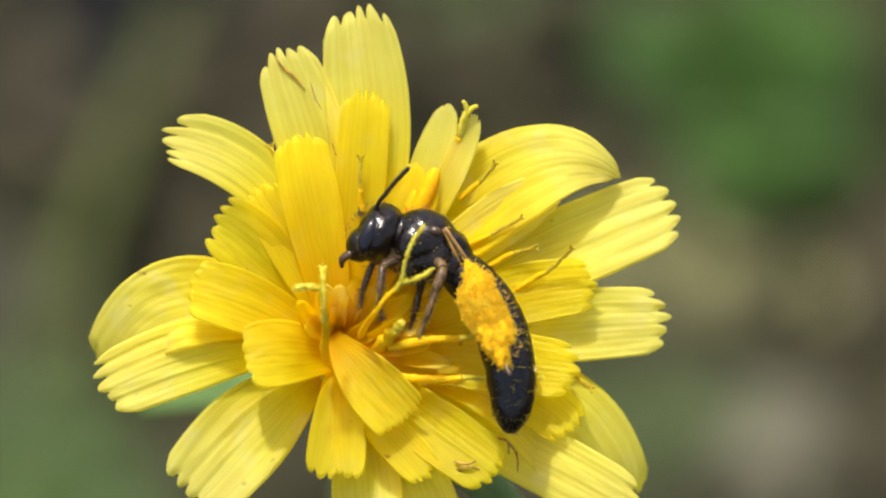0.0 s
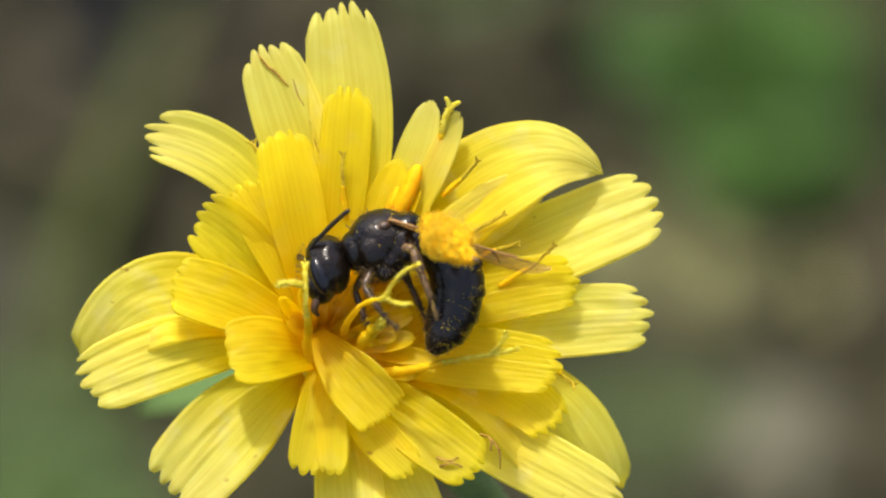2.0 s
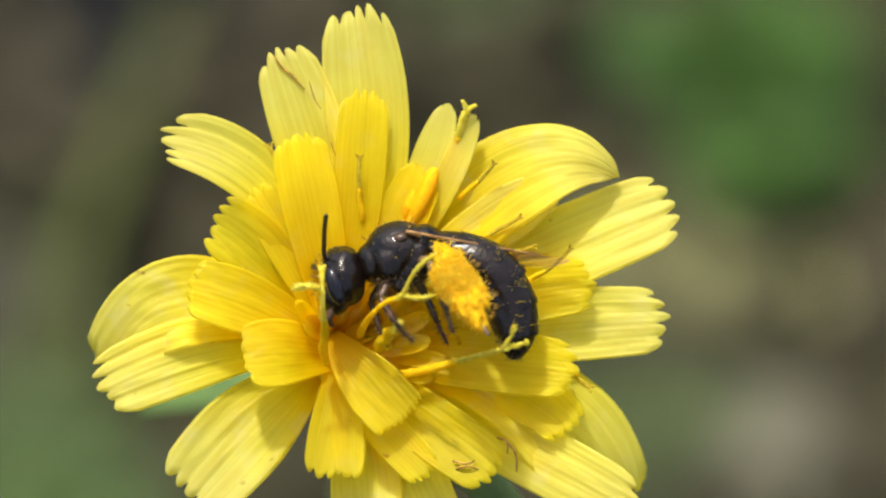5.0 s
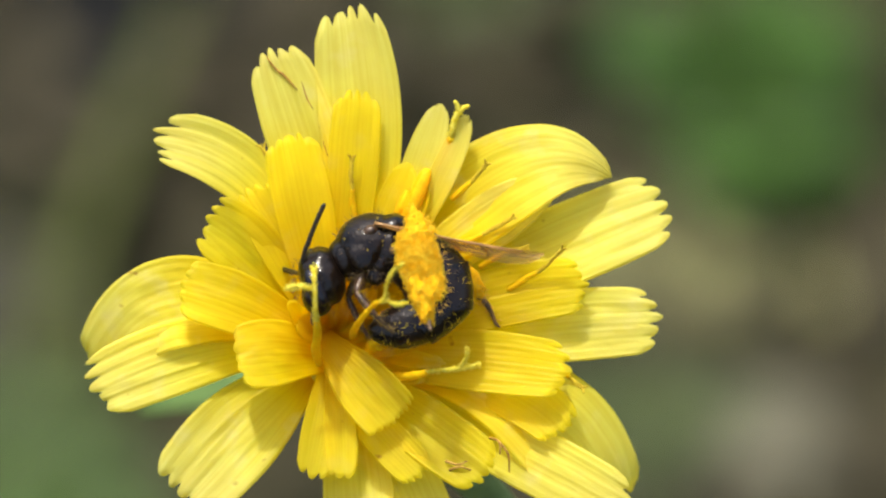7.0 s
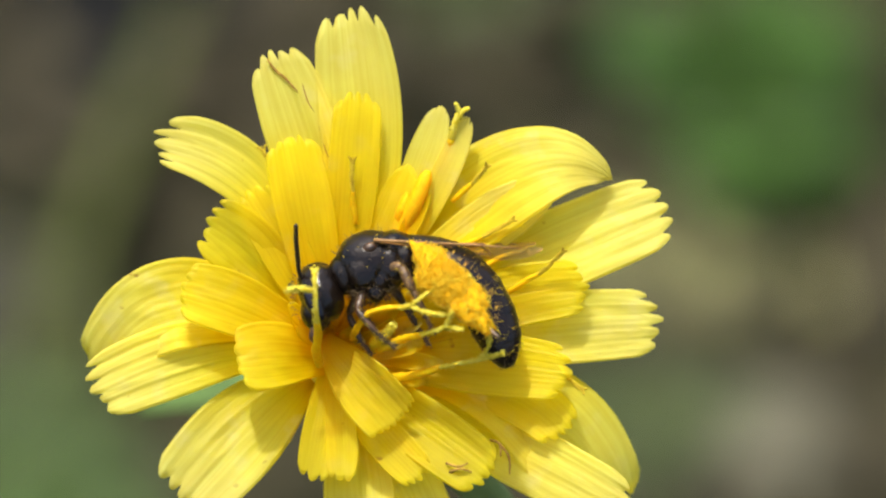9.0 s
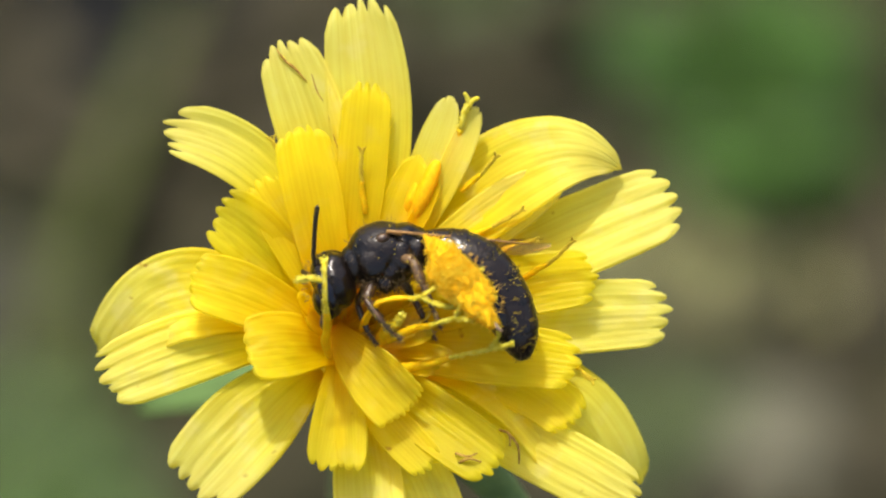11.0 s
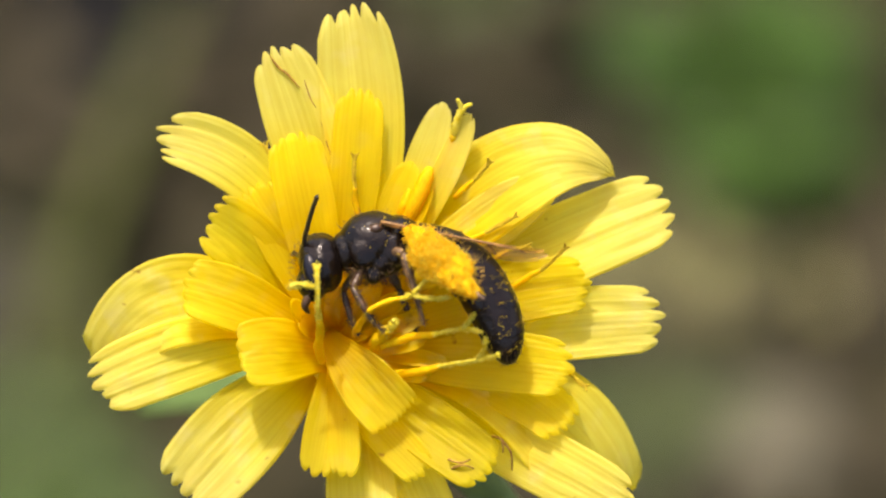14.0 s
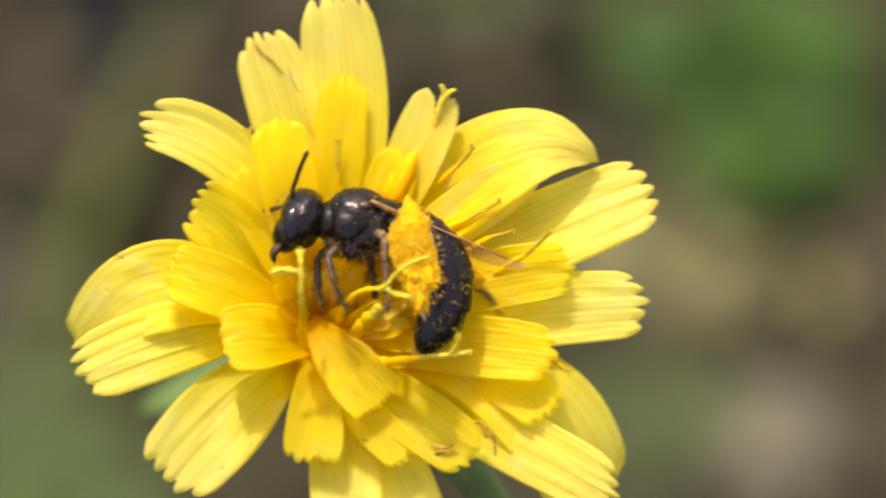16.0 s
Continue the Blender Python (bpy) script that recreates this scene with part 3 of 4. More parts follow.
def style(base, bend, tip, z, fork=(14, 10), thick=5.0, anther=0.55):
    """An orange anther tube with the yellow style that grows out of it and splits in two."""
    p0, p1, p2 = fl(*base, z[0]), fl(*bend, z[1]), fl(*tip, z[2])
    way = [bez(p0, p1, p2, k / 6) + Vector([flower_rnd.uniform(-1, 1) * thick * 0.7 for _ in range(3)]) * (0 if k in (0, 6) else 1) for k in range(7)]
    k = max(2, round(6 * anther))
    tube_ob = part("anther_tube", tube(way[:k + 1], [thick * 1.5, thick * 1.8] + [thick * 1.7] * (k - 2) + [thick * 1.3], rough=0.12, rnd=flower_rnd), ANTHER, flower)
    bm = tube(way[k - 1:], [thick] * (8 - k), 8, rough=0.28, rnd=flower_rnd)
    t = (p2 - p1).normalized()
    o = Vector((-t.y, t.x, 0.15)).normalized()
    for s in (1, -1):
        q = p2 + t * fork[0] * 0.6 + o * s * fork[1] * 0.7
        tube([p2 - t * 3, q, q + t * fork[0] * 0.5 + o * s * fork[1] + Vector((0, 0, 4))], [thick * 0.9, thick * 0.8, thick * 0.55], 7, bm, rough=0.2, rnd=flower_rnd)
    part("style", bm, STYLE if thick > 4 else STYLE_DULL, tube_ob)
    dust = []
    for _ in range(int(thick * 44)):
        o = Vector([flower_rnd.gauss(0, 1) for _ in range(3)]).normalized()
        dust.append(bez(p0, p1, p2, flower_rnd.uniform(0.45, 1.06)) + o * thick * flower_rnd.uniform(0.9, 1.5))
    part("pollen_dust", grains(dust, 1.4, flower_rnd), STYLE if thick > 4 else STYLE_DULL, tube_ob, kind="stuff")


def bristly(way, r, n, parent):
    """Short blunt bristles that make a style look furred."""
    roots = []
    for _ in range(n):
        k = flower_rnd.uniform(0, len(way) - 1.001)
        o = Vector([flower_rnd.gauss(0, 1) for _ in range(3)]).normalized()
        roots.append((Vector(way[int(k)]).lerp(Vector(way[int(k) + 1]), k % 1) + o * r * 0.7, o))
    part("bristle", hairs(roots, r * 1.5, 0.9, flower_rnd), STYLE, parent, kind="stuff")
    part("pollen_dust", grains([p + d * flower_rnd.uniform(0.2, 1.1) * r for p, d in roots + flower_rnd.choices(roots, k=n)], 1.5, flower_rnd), STYLE, parent, kind="stuff")


def bent_style(shaft, bow, arms, label, stout=1.0):
    """A style that the bee pushes about: an orange anther tube along x, then the furred yellow style and its two arms."""
    way = [Vector((shaft * k / 4, bow * math.sin(math.pi * k / 4 * 0.8), 0)) for k in range(5)]
    tube_ob = part("anther_tube", tube(way, [q * stout for q in (6.5, 7.5, 7.5, 7, 5)], 9, rough=0.2, rnd=flower_rnd), ANTHER, flower, label)
    way = [way[-1] - Vector((8, 0, 0))] + [Vector(q) for q in arms[0][:1]]
    bm = tube([way[0], way[0].lerp(way[1], 0.5), way[1]], [3.6, 3.4, 3.4], 8, rough=0.4, rnd=flower_rnd)
    for arm in arms:
        tube(arm, [3.4] + [3.2] * (len(arm) - 2) + [2.2], 8, bm, rough=0.4, rnd=flower_rnd)
    style_ob = part("style", bm, STYLE, tube_ob, "forked yellow style furred with pollen")
    for run in [way] + list(arms):
        bristly(run, 3.4, 90, style_ob)
    return tube_ob


style((566, 640), (560, 570), (560, 476), (20, 235, 200), fork=(8, 4), thick=4.6, anther=0.5)
arm = part("style", tube([fl(556, 508, 216), fl(535, 503, 222), fl(512, 506, 218)], [4.2, 4.2, 3.0], 8, rough=0.3, rnd=flower_rnd), STYLE, flower, "short bent arm of a yellow style")
bristly([fl(552, 505, 216), fl(535, 503, 222), fl(512, 506, 218)], 4.2, 120, arm)
style((650, 615), (672, 600), (694, 572), (0, 60, 90), fork=(5, 3), thick=6.5, anther=0.9)
style((772, 300), (800, 235), (813, 196), (-10, 30, 45), fork=(15, 8), thick=5.5, anther=0.5)
part('anther_tube', tube([fl(705, 420, -20), fl(732, 360, 15), fl(752, 312, 25), fl(758, 296, 24)], [13, 15, 13, 5], 10, rough=0.08, rnd=flower_rnd), ANTHER_DEEP, flower, 'stout orange anther tube')
part('anther_tube', tube([fl(700, 410, -30), fl(712, 365, 5), fl(722, 335, 12)], [9, 11, 4], 10, rough=0.08, rnd=flower_rnd), ANTHER_DEEP, flower, 'stout orange anther tube')
style((630, 390), (622, 330), (624, 282), (0, 25, 45), fork=(10, 4), thick=2.9)
style((500, 400), (490, 320), (468, 262), (0, 20, 40), fork=(10, 5), thick=2.9)
style((800, 350), (840, 320), (860, 290), (0, 25, 45), fork=(8, 4), thick=2.9)
style((800, 440), (860, 410), (905, 384), (0, 25, 45), fork=(8, 3), thick=2.9)
style((850, 470), (900, 440), (930, 436), (0, 20, 45), fork=(8, 3), thick=2.9)
style((900, 510), (960, 480), (994, 440), (0, 25, 55), fork=(8, 3), thick=2.9)
style((990, 640), (1010, 670), (1030, 682), (-30, 10, 20), fork=(8, 4), thick=2.9)
# first two threads stand for a small spider's legs, the others withered styles
for pts in (((868, 772, 20), (884, 778, 45), (886, 800, 40)), ((884, 778, 45), (900, 800, 45), (902, 832, 30)), ((790, 812, 40), (812, 818, 50), (828, 812, 44)), ((796, 828, 40), (815, 822, 52), (835, 828, 40))):
    part("brown_thread", tube([fl(*q) for q in pts], [2.6, 2.2, 1.4], 6, rough=0.2, rnd=flower_rnd), BRUISE, flower, "thin curved brown thread")

# long styles that the bee pushes about, from their roots along x
pushed = bent_style(62, 5, [[(74, 4, 0), (110, 24, 8), (150, 40, 8), (188, 46, 2)], [(74, 4, 0), (96, -8, 6), (126, -16, 8), (140, -18, 4)]], "thin orange anther tube bent over by the bee", 0.6)
upper_bent = bent_style(130, 6, [[(196, 4, 0), (216, 14, 4), (238, 28, 8)], [(196, 4, 0), (218, 0, 2), (240, -8, 0)]], "orange anther tube under the bee")
lower_bent = bent_style(130, -6, [[(222, -4, 0), (244, 10, 4), (262, 30, 10)], [(222, -4, 0), (250, -4, 0), (276, -2, 0)]], "orange anther tube under the bee")

part("anther_tube", tube([fl(624, 598, -30), fl(632, 575, 80), fl(655, 545, 158)], [8, 6.5, 4.6], 9, rough=0.12, rnd=flower_rnd), ANTHER, flower)

# green cup of bracts and the stem
LEAN = Vector((0.46, -0.50, -0.74)).normalized()
part("bract_cup", tube([(0, -20, -150), LEAN * 130 + Vector((0, 0, -80)), LEAN * 300 + Vector((0, 0, -90)), LEAN * 420 + Vector((0, 0, -90))],
                       [50, 90, 78, 40], 18), BRACT, flower, "grey-green cup under the petals")
for k in range(14):
    a = 2 * math.pi * k / 14
    o = Vector((math.cos(a), math.sin(a), 0))
    p0 = LEAN * 360 + Vector((0, 0, -90)) + o * 50
    p2 = Vector((0, 0, -150)) + o * 96
    part("bract", strip(p0, (p0 + p2) / 2 + o * 55, p2, 44, flower_rnd, teeth=1, tooth=0, end=0.15, per=4, nu=8, rib=0, thick=5), BRACT, flower)
stem_top = LEAN * 400 + Vector((0, 0, -90))
stem_len = (FLOWER_REST.translation.z + 0.004) / S - 900
way = [stem_top, stem_top + LEAN * 300] + [stem_top + LEAN * 500 + DOWN * s for s in [300 + (stem_len - 300) * k / 7 for k in range(8)]]
part("stem", tube(way, [40, 34, 32, 32, 34, 34, 36, 38, 40, 44], 12), STEM, flower, "slender green flower stalk")

# neighbouring plant with one pale leaf just behind the flower
leaf_root = FLOWER_REST @ (fl(600, 700, -1900) * S)
neighbour = thing("wild_plant", "thin stalk with one pale green leaf behind the flower", "plant", Matrix.Translation((leaf_root.x, leaf_root.y, 0)))
part("stalk", tube([(0, 0, -3), (1, 2, 100), (-1, 1, 200), (0, 0, leaf_root.z / MM)], [1.1, 0.9, 0.8, 0.6], 8, unit=MM), STEM, neighbour)
to_plant = neighbour.matrix_world.inverted() @ FLOWER_REST
pts = [to_plant @ (fl(*q) * S) / MM for q in ((600, 690, -1900), (430, 655, -1850), (170, 765, -1950))]
part("leaf", strip(*pts, 3.0, random.Random(8), teeth=3, tooth=0.0, end=0.1, wide_at=0.5, thick=0.12, nu=14, per=3, unit=MM, rib=0), LEAF_PALE, neighbour)

# ---- the bee ----
bee = thing("mining_bee", "small glossy black bee dusted with orange pollen on the flower", "bee")
bee_rnd = random.Random(9)
DEPTH = 94     # how far its middle lies above the flower's plane


def on_ball(c, r, n, rnd, keep=lambda p: True):
    """Places on an ellipsoid, with their outward directions."""
    out = []
    while len(out) < n:
        d = Vector([rnd.gauss(0, 1) for _ in range(3)]).normalized()
        p = Vector(c) + Vector((d.x * r[0], d.y * r[1], d.z * r[2]))
        if keep(p):
            out.append((p, Vector((d.x / r[0], d.y / r[1], d.z / r[2])).normalized()))
    return out


# thorax
bm = moulded([((0, 10, 0), (60, 52, 50)), ((48, 24, 0), (30, 24, 38)), ((66, -4, 0), (30, 40, 38)), ((-50, -2, 0), (26, 36, 36)), ((2, -26, 0), (52, 34, 42)),
              ((-14, -4, 34), (30, 34, 16)), ((34, -8, 28), (26, 34, 18)), ((-6, -44, 22), (18, 22, 16))], 5, 0.03, 0.05)
thorax = part("thorax", bm, CHITIN, bee, "glossy black thorax")
part("tegula", ball((10, 30, 44), (13, 9, 8), 2), LEG, thorax)
fuzz = on_ball((0, 5, 0), (62, 54, 52), 110, bee_rnd) + on_ball((2, -28, 0), (54, 36, 44), 320, bee_rnd, lambda p: p.y < -30)
part("hair", hairs(fuzz, 15, 0.8, bee_rnd), HAIR, thorax, kind="stuff")
part("pollen_dust", grains([p for p, d in on_ball((0, 10, 0), (60, 53, 51), 120, bee_rnd, lambda p: noise.noise(p * 0.04) > 0.1)], 1.0, bee_rnd), POLLEN_PALE, thorax, kind="stuff")

# head
bm = moulded([((0, 0, 0), (39, 54, 52)), ((-24, -30, 0), (26, 34, 34)), ((8, 20, 0), (30, 32, 46))], 5, 0.04, 0.06)
head = part("head", bm, CHITIN, bee, "black head")
for z in (36, -36):
    part("eye", ball((-17, -12, z), (17, 37, 18), 3), EYE_MAT, head, "dark glossy compound eye")
for x, z in ((2, 12), (2, -12), (-9, 0)):
    part("ocellus", ball((x, 50, z), (4, 4, 4), 2), EYE_MAT, head)
for z in (12, -12):
    part("mandible", tube([(-34, -50, z), (-46, -66, z * 0.8), (-42, -80, z * 0.2)], [9, 7, 3], 8), LEG, head)
part("hair", hairs(on_ball((-12, -8, 0), (44, 56, 52), 130, bee_rnd, lambda p: p.x < -2 or p.y > 30), 10, 0.6, bee_rnd), HAIR, head, kind="stuff")


def antenna_mesh():
    pts, radii = [(0, 0, 0), (16, 3, 0), (32, 3, 0)], [4.5, 4, 4.2]
    for k in range(10):
        x, y = 36 + k * 8.6, 2 - 0.06 * k * k
        pts += [(x, y, 0), (x + 4.5, y, 0)]
        radii += [3.9, 4.7]
    return tube(pts + [(124, -4, 0)], radii + [2.5], 8)


antenna = part("antenna", antenna_mesh(), CHITIN_DULL, bee, "thin black jointed antenna")
antenna_far = part("antenna", antenna_mesh(), CHITIN_DULL, bee, "thin black jointed antenna")

# abdomen: overlapping plates that slide in one another as it curls
GIRTH = ((-1.0, 28), (-0.5, 35), (0.0, 40), (1.0, 46.5), (2.0, 48.5), (3.0, 47), (4.0, 44), (4.6, 40), (5.0, 35.5), (5.4, 27), (5.7, 16), (5.85, 4), (6.5, 3))


def girth(s):
    """The abdomen's half width at plate s."""
    for (a, ra), (b, rb) in zip(GIRTH, GIRTH[1:]):
        if s <= b:
            return ra + (rb - ra) * (s - a) / (b - a)
    return GIRTH[-1][1]


segments = []
for k in range(6):
    r = girth(k)
    xs = (-46, -38, -28, -18, -8, 2, 12, 22, 32, 38, 41, 42) if k < 5 else (-40, -30, -20, -10, 0, 10, 18, 25, 31, 36, 39, 41)
    rs = [girth(k + x / 50) * (1 + 0.012 * (x / 42) - 0.065 * (x / 42) ** 2) for x in xs]
    if k < 5:
        rs[-1] *= 0.97
    bm = bmesh.new()
    seg, rings = 36, []
    for x, q in zip(xs, rs):
        rings.append([bm.verts.new(Vector((x, q * math.cos(2 * math.pi * j / seg), q * 0.92 * math.sin(2 * math.pi * j / seg))) * S) for j in range(seg)])
    for a, b in zip(rings, rings[1:]):
        for j in range(seg):
            bm.faces.new((a[j], a[(j + 1) % seg], b[(j + 1) % seg], b[j]))
    bm.faces.new(rings[0]), bm.faces.new(rings[-1])
    ob = part("abdomen_segment", bm, CHITIN, bee, "shiny black abdomen plate" if k < 5 else "dark tapering abdomen tip")
    dust = [(p, d) for p, d in on_ball((4, 0, 0), (30, r * 1.0, r * 0.93), 14 + 16 * k, bee_rnd, lambda p: abs(p.x) < 26 and p.z > -25 and p.y > (14, 14, 12, 8, -5, -60)[k] and noise.noise(p * 0.05 + Vector((k * 7, 0, 0))) > 0.08)]
    part("pollen_dust", grains([Vector((p.x, *((Vector((p.y, p.z)).normalized()) * girth(k + p.x / 50) ))) for p, d in dust], 0.8, bee_rnd), POLLEN_PALE, ob, kind="stuff")
    fringe = []
    for j in range(26 if k < 4 else 90):
        a = bee_rnd.uniform(0, 6.28)
        o = Vector((0, math.cos(a), 0.92 * math.sin(a)))
        x = bee_rnd.uniform(0, 40) if k >= 4 else 30
        fringe.append((o * girth(k + x / 50) * 0.98 + Vector((x, 0, 0)), o * 0.5 + Vector((1, 0, 0))))
    part("hair", hairs(fringe, 9, 0.6, bee_rnd), HAIR, ob, kind="stuff")
    segments.append(ob)

# legs
def leg(name, pts, radii, mat, label):
    n = len(pts) - 1
    joint = []
    for k in range(n):
        bm = bmesh.new() if k == 0 or k >= n - 2 else joint[-1]
        a, b = Vector(pts[k]), Vector(pts[k + 1])
        tube([a, a.lerp(b, 0.3), a.lerp(b, 0.75), b], [radii[k] * 0.7, radii[k], radii[k] * 0.95, radii[k] * 0.6], 8, bm)
        joint += [] if joint and bm is joint[-1] else [bm]
    ob = part(name, joint[0], mat, bee, label)
    part("tibia", joint[1], mat, ob)
    part("tarsus", joint[2], mat, ob)
    roots = []
    for k in range(len(pts) - 1):
        a, b = Vector(pts[k]), Vector(pts[k + 1])
        for j in range(90):
            o = Vector([bee_rnd.gauss(0, 1) for _ in range(3)]).normalized()
            roots.append((a.lerp(b, bee_rnd.random()) + o * radii[k] * 0.8, o))
    part("hair", hairs(roots, 10, 0.8, bee_rnd), HAIR, ob, kind="stuff")
    part("pollen_dust", grains([p + d * 1.5 for p, d in roots[::3]], 1.1, bee_rnd), POLLEN_PALE, ob, kind="stuff")
    return ob


leg("fore_leg", [(-26, -40, 24), (-46, -66, 42), (-28, -112, 50), (-16, -136, 46), (-4, -150, 40)], [8, 7, 4.4, 2.8], LEG, "dark brown hairy fore leg")
leg("fore_leg", [(-34, -38, -26), (-64, -70, -40), (-58, -124, -44), (-48, -150, -50)], [8, 6, 3.5], LEG, "dark brown hairy fore leg")
leg("middle_leg", [(34, -14, 38), (52, -20, 54), (58, -66, 58), (64, -112, 52), (68, -150, 44)], [9, 9.5, 6, 3.6], LEG_TAN, "tan pollen-dusted middle leg")
leg("middle_leg", [(20, -40, -26), (34, -80, -44), (44, -130, -60), (54, -168, -70)], [8, 6, 3.5], LEG, "dark brown middle leg")
far_hind = part("hind_leg", tube([(0, 0, 0), (20, -2, 0), (52, -3, 0), (74, 0, 0)], [7, 10, 11, 7], 10), LEG_TAN, bee, "slender brown hind leg dusted with pollen")
part("tarsus", tube([(72, 0, 0), (92, 2, 0), (110, 0, 0), (128, -4, 0), (138, -2, 0)], [5.5, 5.5, 4, 3.2, 2.4], 8), LEG_TAN, far_hind)
part("pollen_load", ball((34, 2, 0), (44, 17, 15), 4, lump=0.25, freq=0.08), POLLEN_DEEP, far_hind, "thin orange pollen load")
part("hair", hairs(on_ball((40, 0, 0), (46, 17, 15), 200, bee_rnd) + on_ball((104, 0, 0), (34, 5, 5), 90, bee_rnd), 8, 0.6, bee_rnd), HAIR_GOLD, far_hind, kind="stuff")

# hind leg with its pollen load, from the knee along x
bm = tube([(0, 0, 0), (40, -4, 0), (100, -4, 0), (128, 0, 0)], [10, 15, 17, 11], 10)
hind = part("hind_leg", bm, LEG_TAN, bee, "hind leg packed with orange pollen")
bm = tube([(126, 0, 0), (150, 2, 0), (176, -2, 0)], [9, 9, 6], 8)
tube([(176, -2, 0), (190, -8, 0), (204, -6, 0)], [5, 4, 3], 8, bm)
part("tarsus", bm, LEG_TAN, hind)
part("knee", ball((-2, 4, 6), (10, 8, 8), 2, lump=0.2), PALE, hind, "pale grey knee joint")
bm = moulded([((0, 2, 4), (48, 36, 28)), ((-40, 8, 2), (42, 30, 24)), ((42, -6, 4), (42, 28, 24)), ((-14, -20, 0), (44, 22, 22)), ((24, 18, 2), (40, 22, 22)),
              ((-66, 4, 2), (26, 18, 16)), ((72, -6, 2), (26, 16, 16))], 5, 0.22, 0.07)
for v in bm.verts:
    v.co = Vector((v.co.x * 1.18, v.co.y * 0.86, v.co.z * 0.9)) + Vector((74, -4, 3)) * S
load = part("pollen_load", bm, POLLEN_DEEP, hind, "thick ragged orange pollen load")
spots = [(v.co / S, v.normal.copy()) for v in load.data.vertices]
part("pollen_grain", grains([p + d * bee_rnd.uniform(-1, 8) * bee_rnd.random() for p, d in bee_rnd.choices(spots, k=8000)], 1.55, bee_rnd), POLLEN, load, kind="stuff")
part("hair", hairs(on_ball((84, 4, 2), (92, 40, 29), 240, bee_rnd), 12, 0.7, bee_rnd), HAIR_GOLD, load, kind="stuff")


def wing_mesh(length, chord):
    """A long rounded wing along x, front edge on +y."""
    bm = bmesh.new()
    uvl = bm.loops.layers.uv.verify()
    nu, nv, rows = 24, 8, []
    for i in range(nu + 1):
        u = i / nu
        w = chord * (0.16 + 0.84 * math.sin(min(1.0, u / 0.72) * math.pi / 2) ** 1.3) * (1 if u < 0.72 else max(0.02, 1 - ((u - 0.72) / 0.28) ** 2.2) ** 0.5)
        rows.append([(Vector((u * length, chord * 0.12 - w * j / nv + (chord * 0.05 * math.sin(3 * u)), 3 * math.sin(9 * j / nv + 4 * u) + 5 * math.sin(2.6 * u))), (u, j / nv)) for j in range(nv + 1)])
    layers = []
    for dz in (0.7, -0.7):
        layers.append([[bm.verts.new((p + Vector((0, 0, dz))) * S) for p, q in r] for r in rows])
    for i in range(nu):
        for j in range(nv):
            for l in layers:
                fc = bm.faces.new((l[i][j], l[i + 1][j], l[i + 1][j + 1], l[i][j + 1]))
                for lp, q in zip(fc.loops, (rows[i][j][1], rows[i + 1][j][1], rows[i + 1][j + 1][1], rows[i][j + 1][1])):
                    lp[uvl].uv = q
    return bm


def wing(label):
    ob = part("wing", wing_mesh(300, 60), WING, bee, label)
    bm = tube([(0, 8, 3), (90, 14, 6), (200, 13, 6), (262, 4, 4)], [2.8, 2.2, 1.8, 1.0], 6)
    tube([(0, 2, 3), (60, -4, 5), (140, -18, 6), (215, -26, 5)], [1.8, 1.5, 1.3, 1.0], 6, bm)
    tube([(120, 12, 7), (150, -8, 7), (160, -22, 6)], [1.6, 1.6, 1.4], 6, bm)
    tube([(190, 12, 7), (205, -8, 7), (212, -28, 6)], [1.6, 1.6, 1.4], 6, bm)
    tube([(60, -4, 5), (100, -30, 3), (150, -48, 2)], [1.8, 1.6, 1.0], 6, bm)
    part("wing_vein", bm, VEIN, ob)
    return ob


wing_near = wing("folded translucent amber wing with brown veins")
wing_far = wing("folded translucent amber wing with brown veins")

# ---- what moves ----
def spot(x, y, z=0.0):
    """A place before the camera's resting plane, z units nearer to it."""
    k = 1 - z * S / D
    return Vector(((x - 784) * S * k, (441 - y) * S * k, z * S))


def aimed(base, tip, length, lift=1, spin=0.0):
    """The pose of a part that starts at base, points towards tip and is length long; what is missing in the plane goes in depth."""
    d = tip - base
    d.z = 0
    flat = min(d.length, length * S * 0.995)
    d = d.normalized() * flat
    d.z = lift * math.sqrt(max((length * S) ** 2 - flat ** 2, 0))
    d.normalize()
    up = Vector((0, 0, 1)) - d * d.z
    up.normalize()
    y = up.cross(d)
    m = Matrix((d, y, up)).transposed().to_4x4()
    return Matrix.Translation(base) @ m @ Matrix.Rotation(radians(spin), 4, "X")


tracks = {}


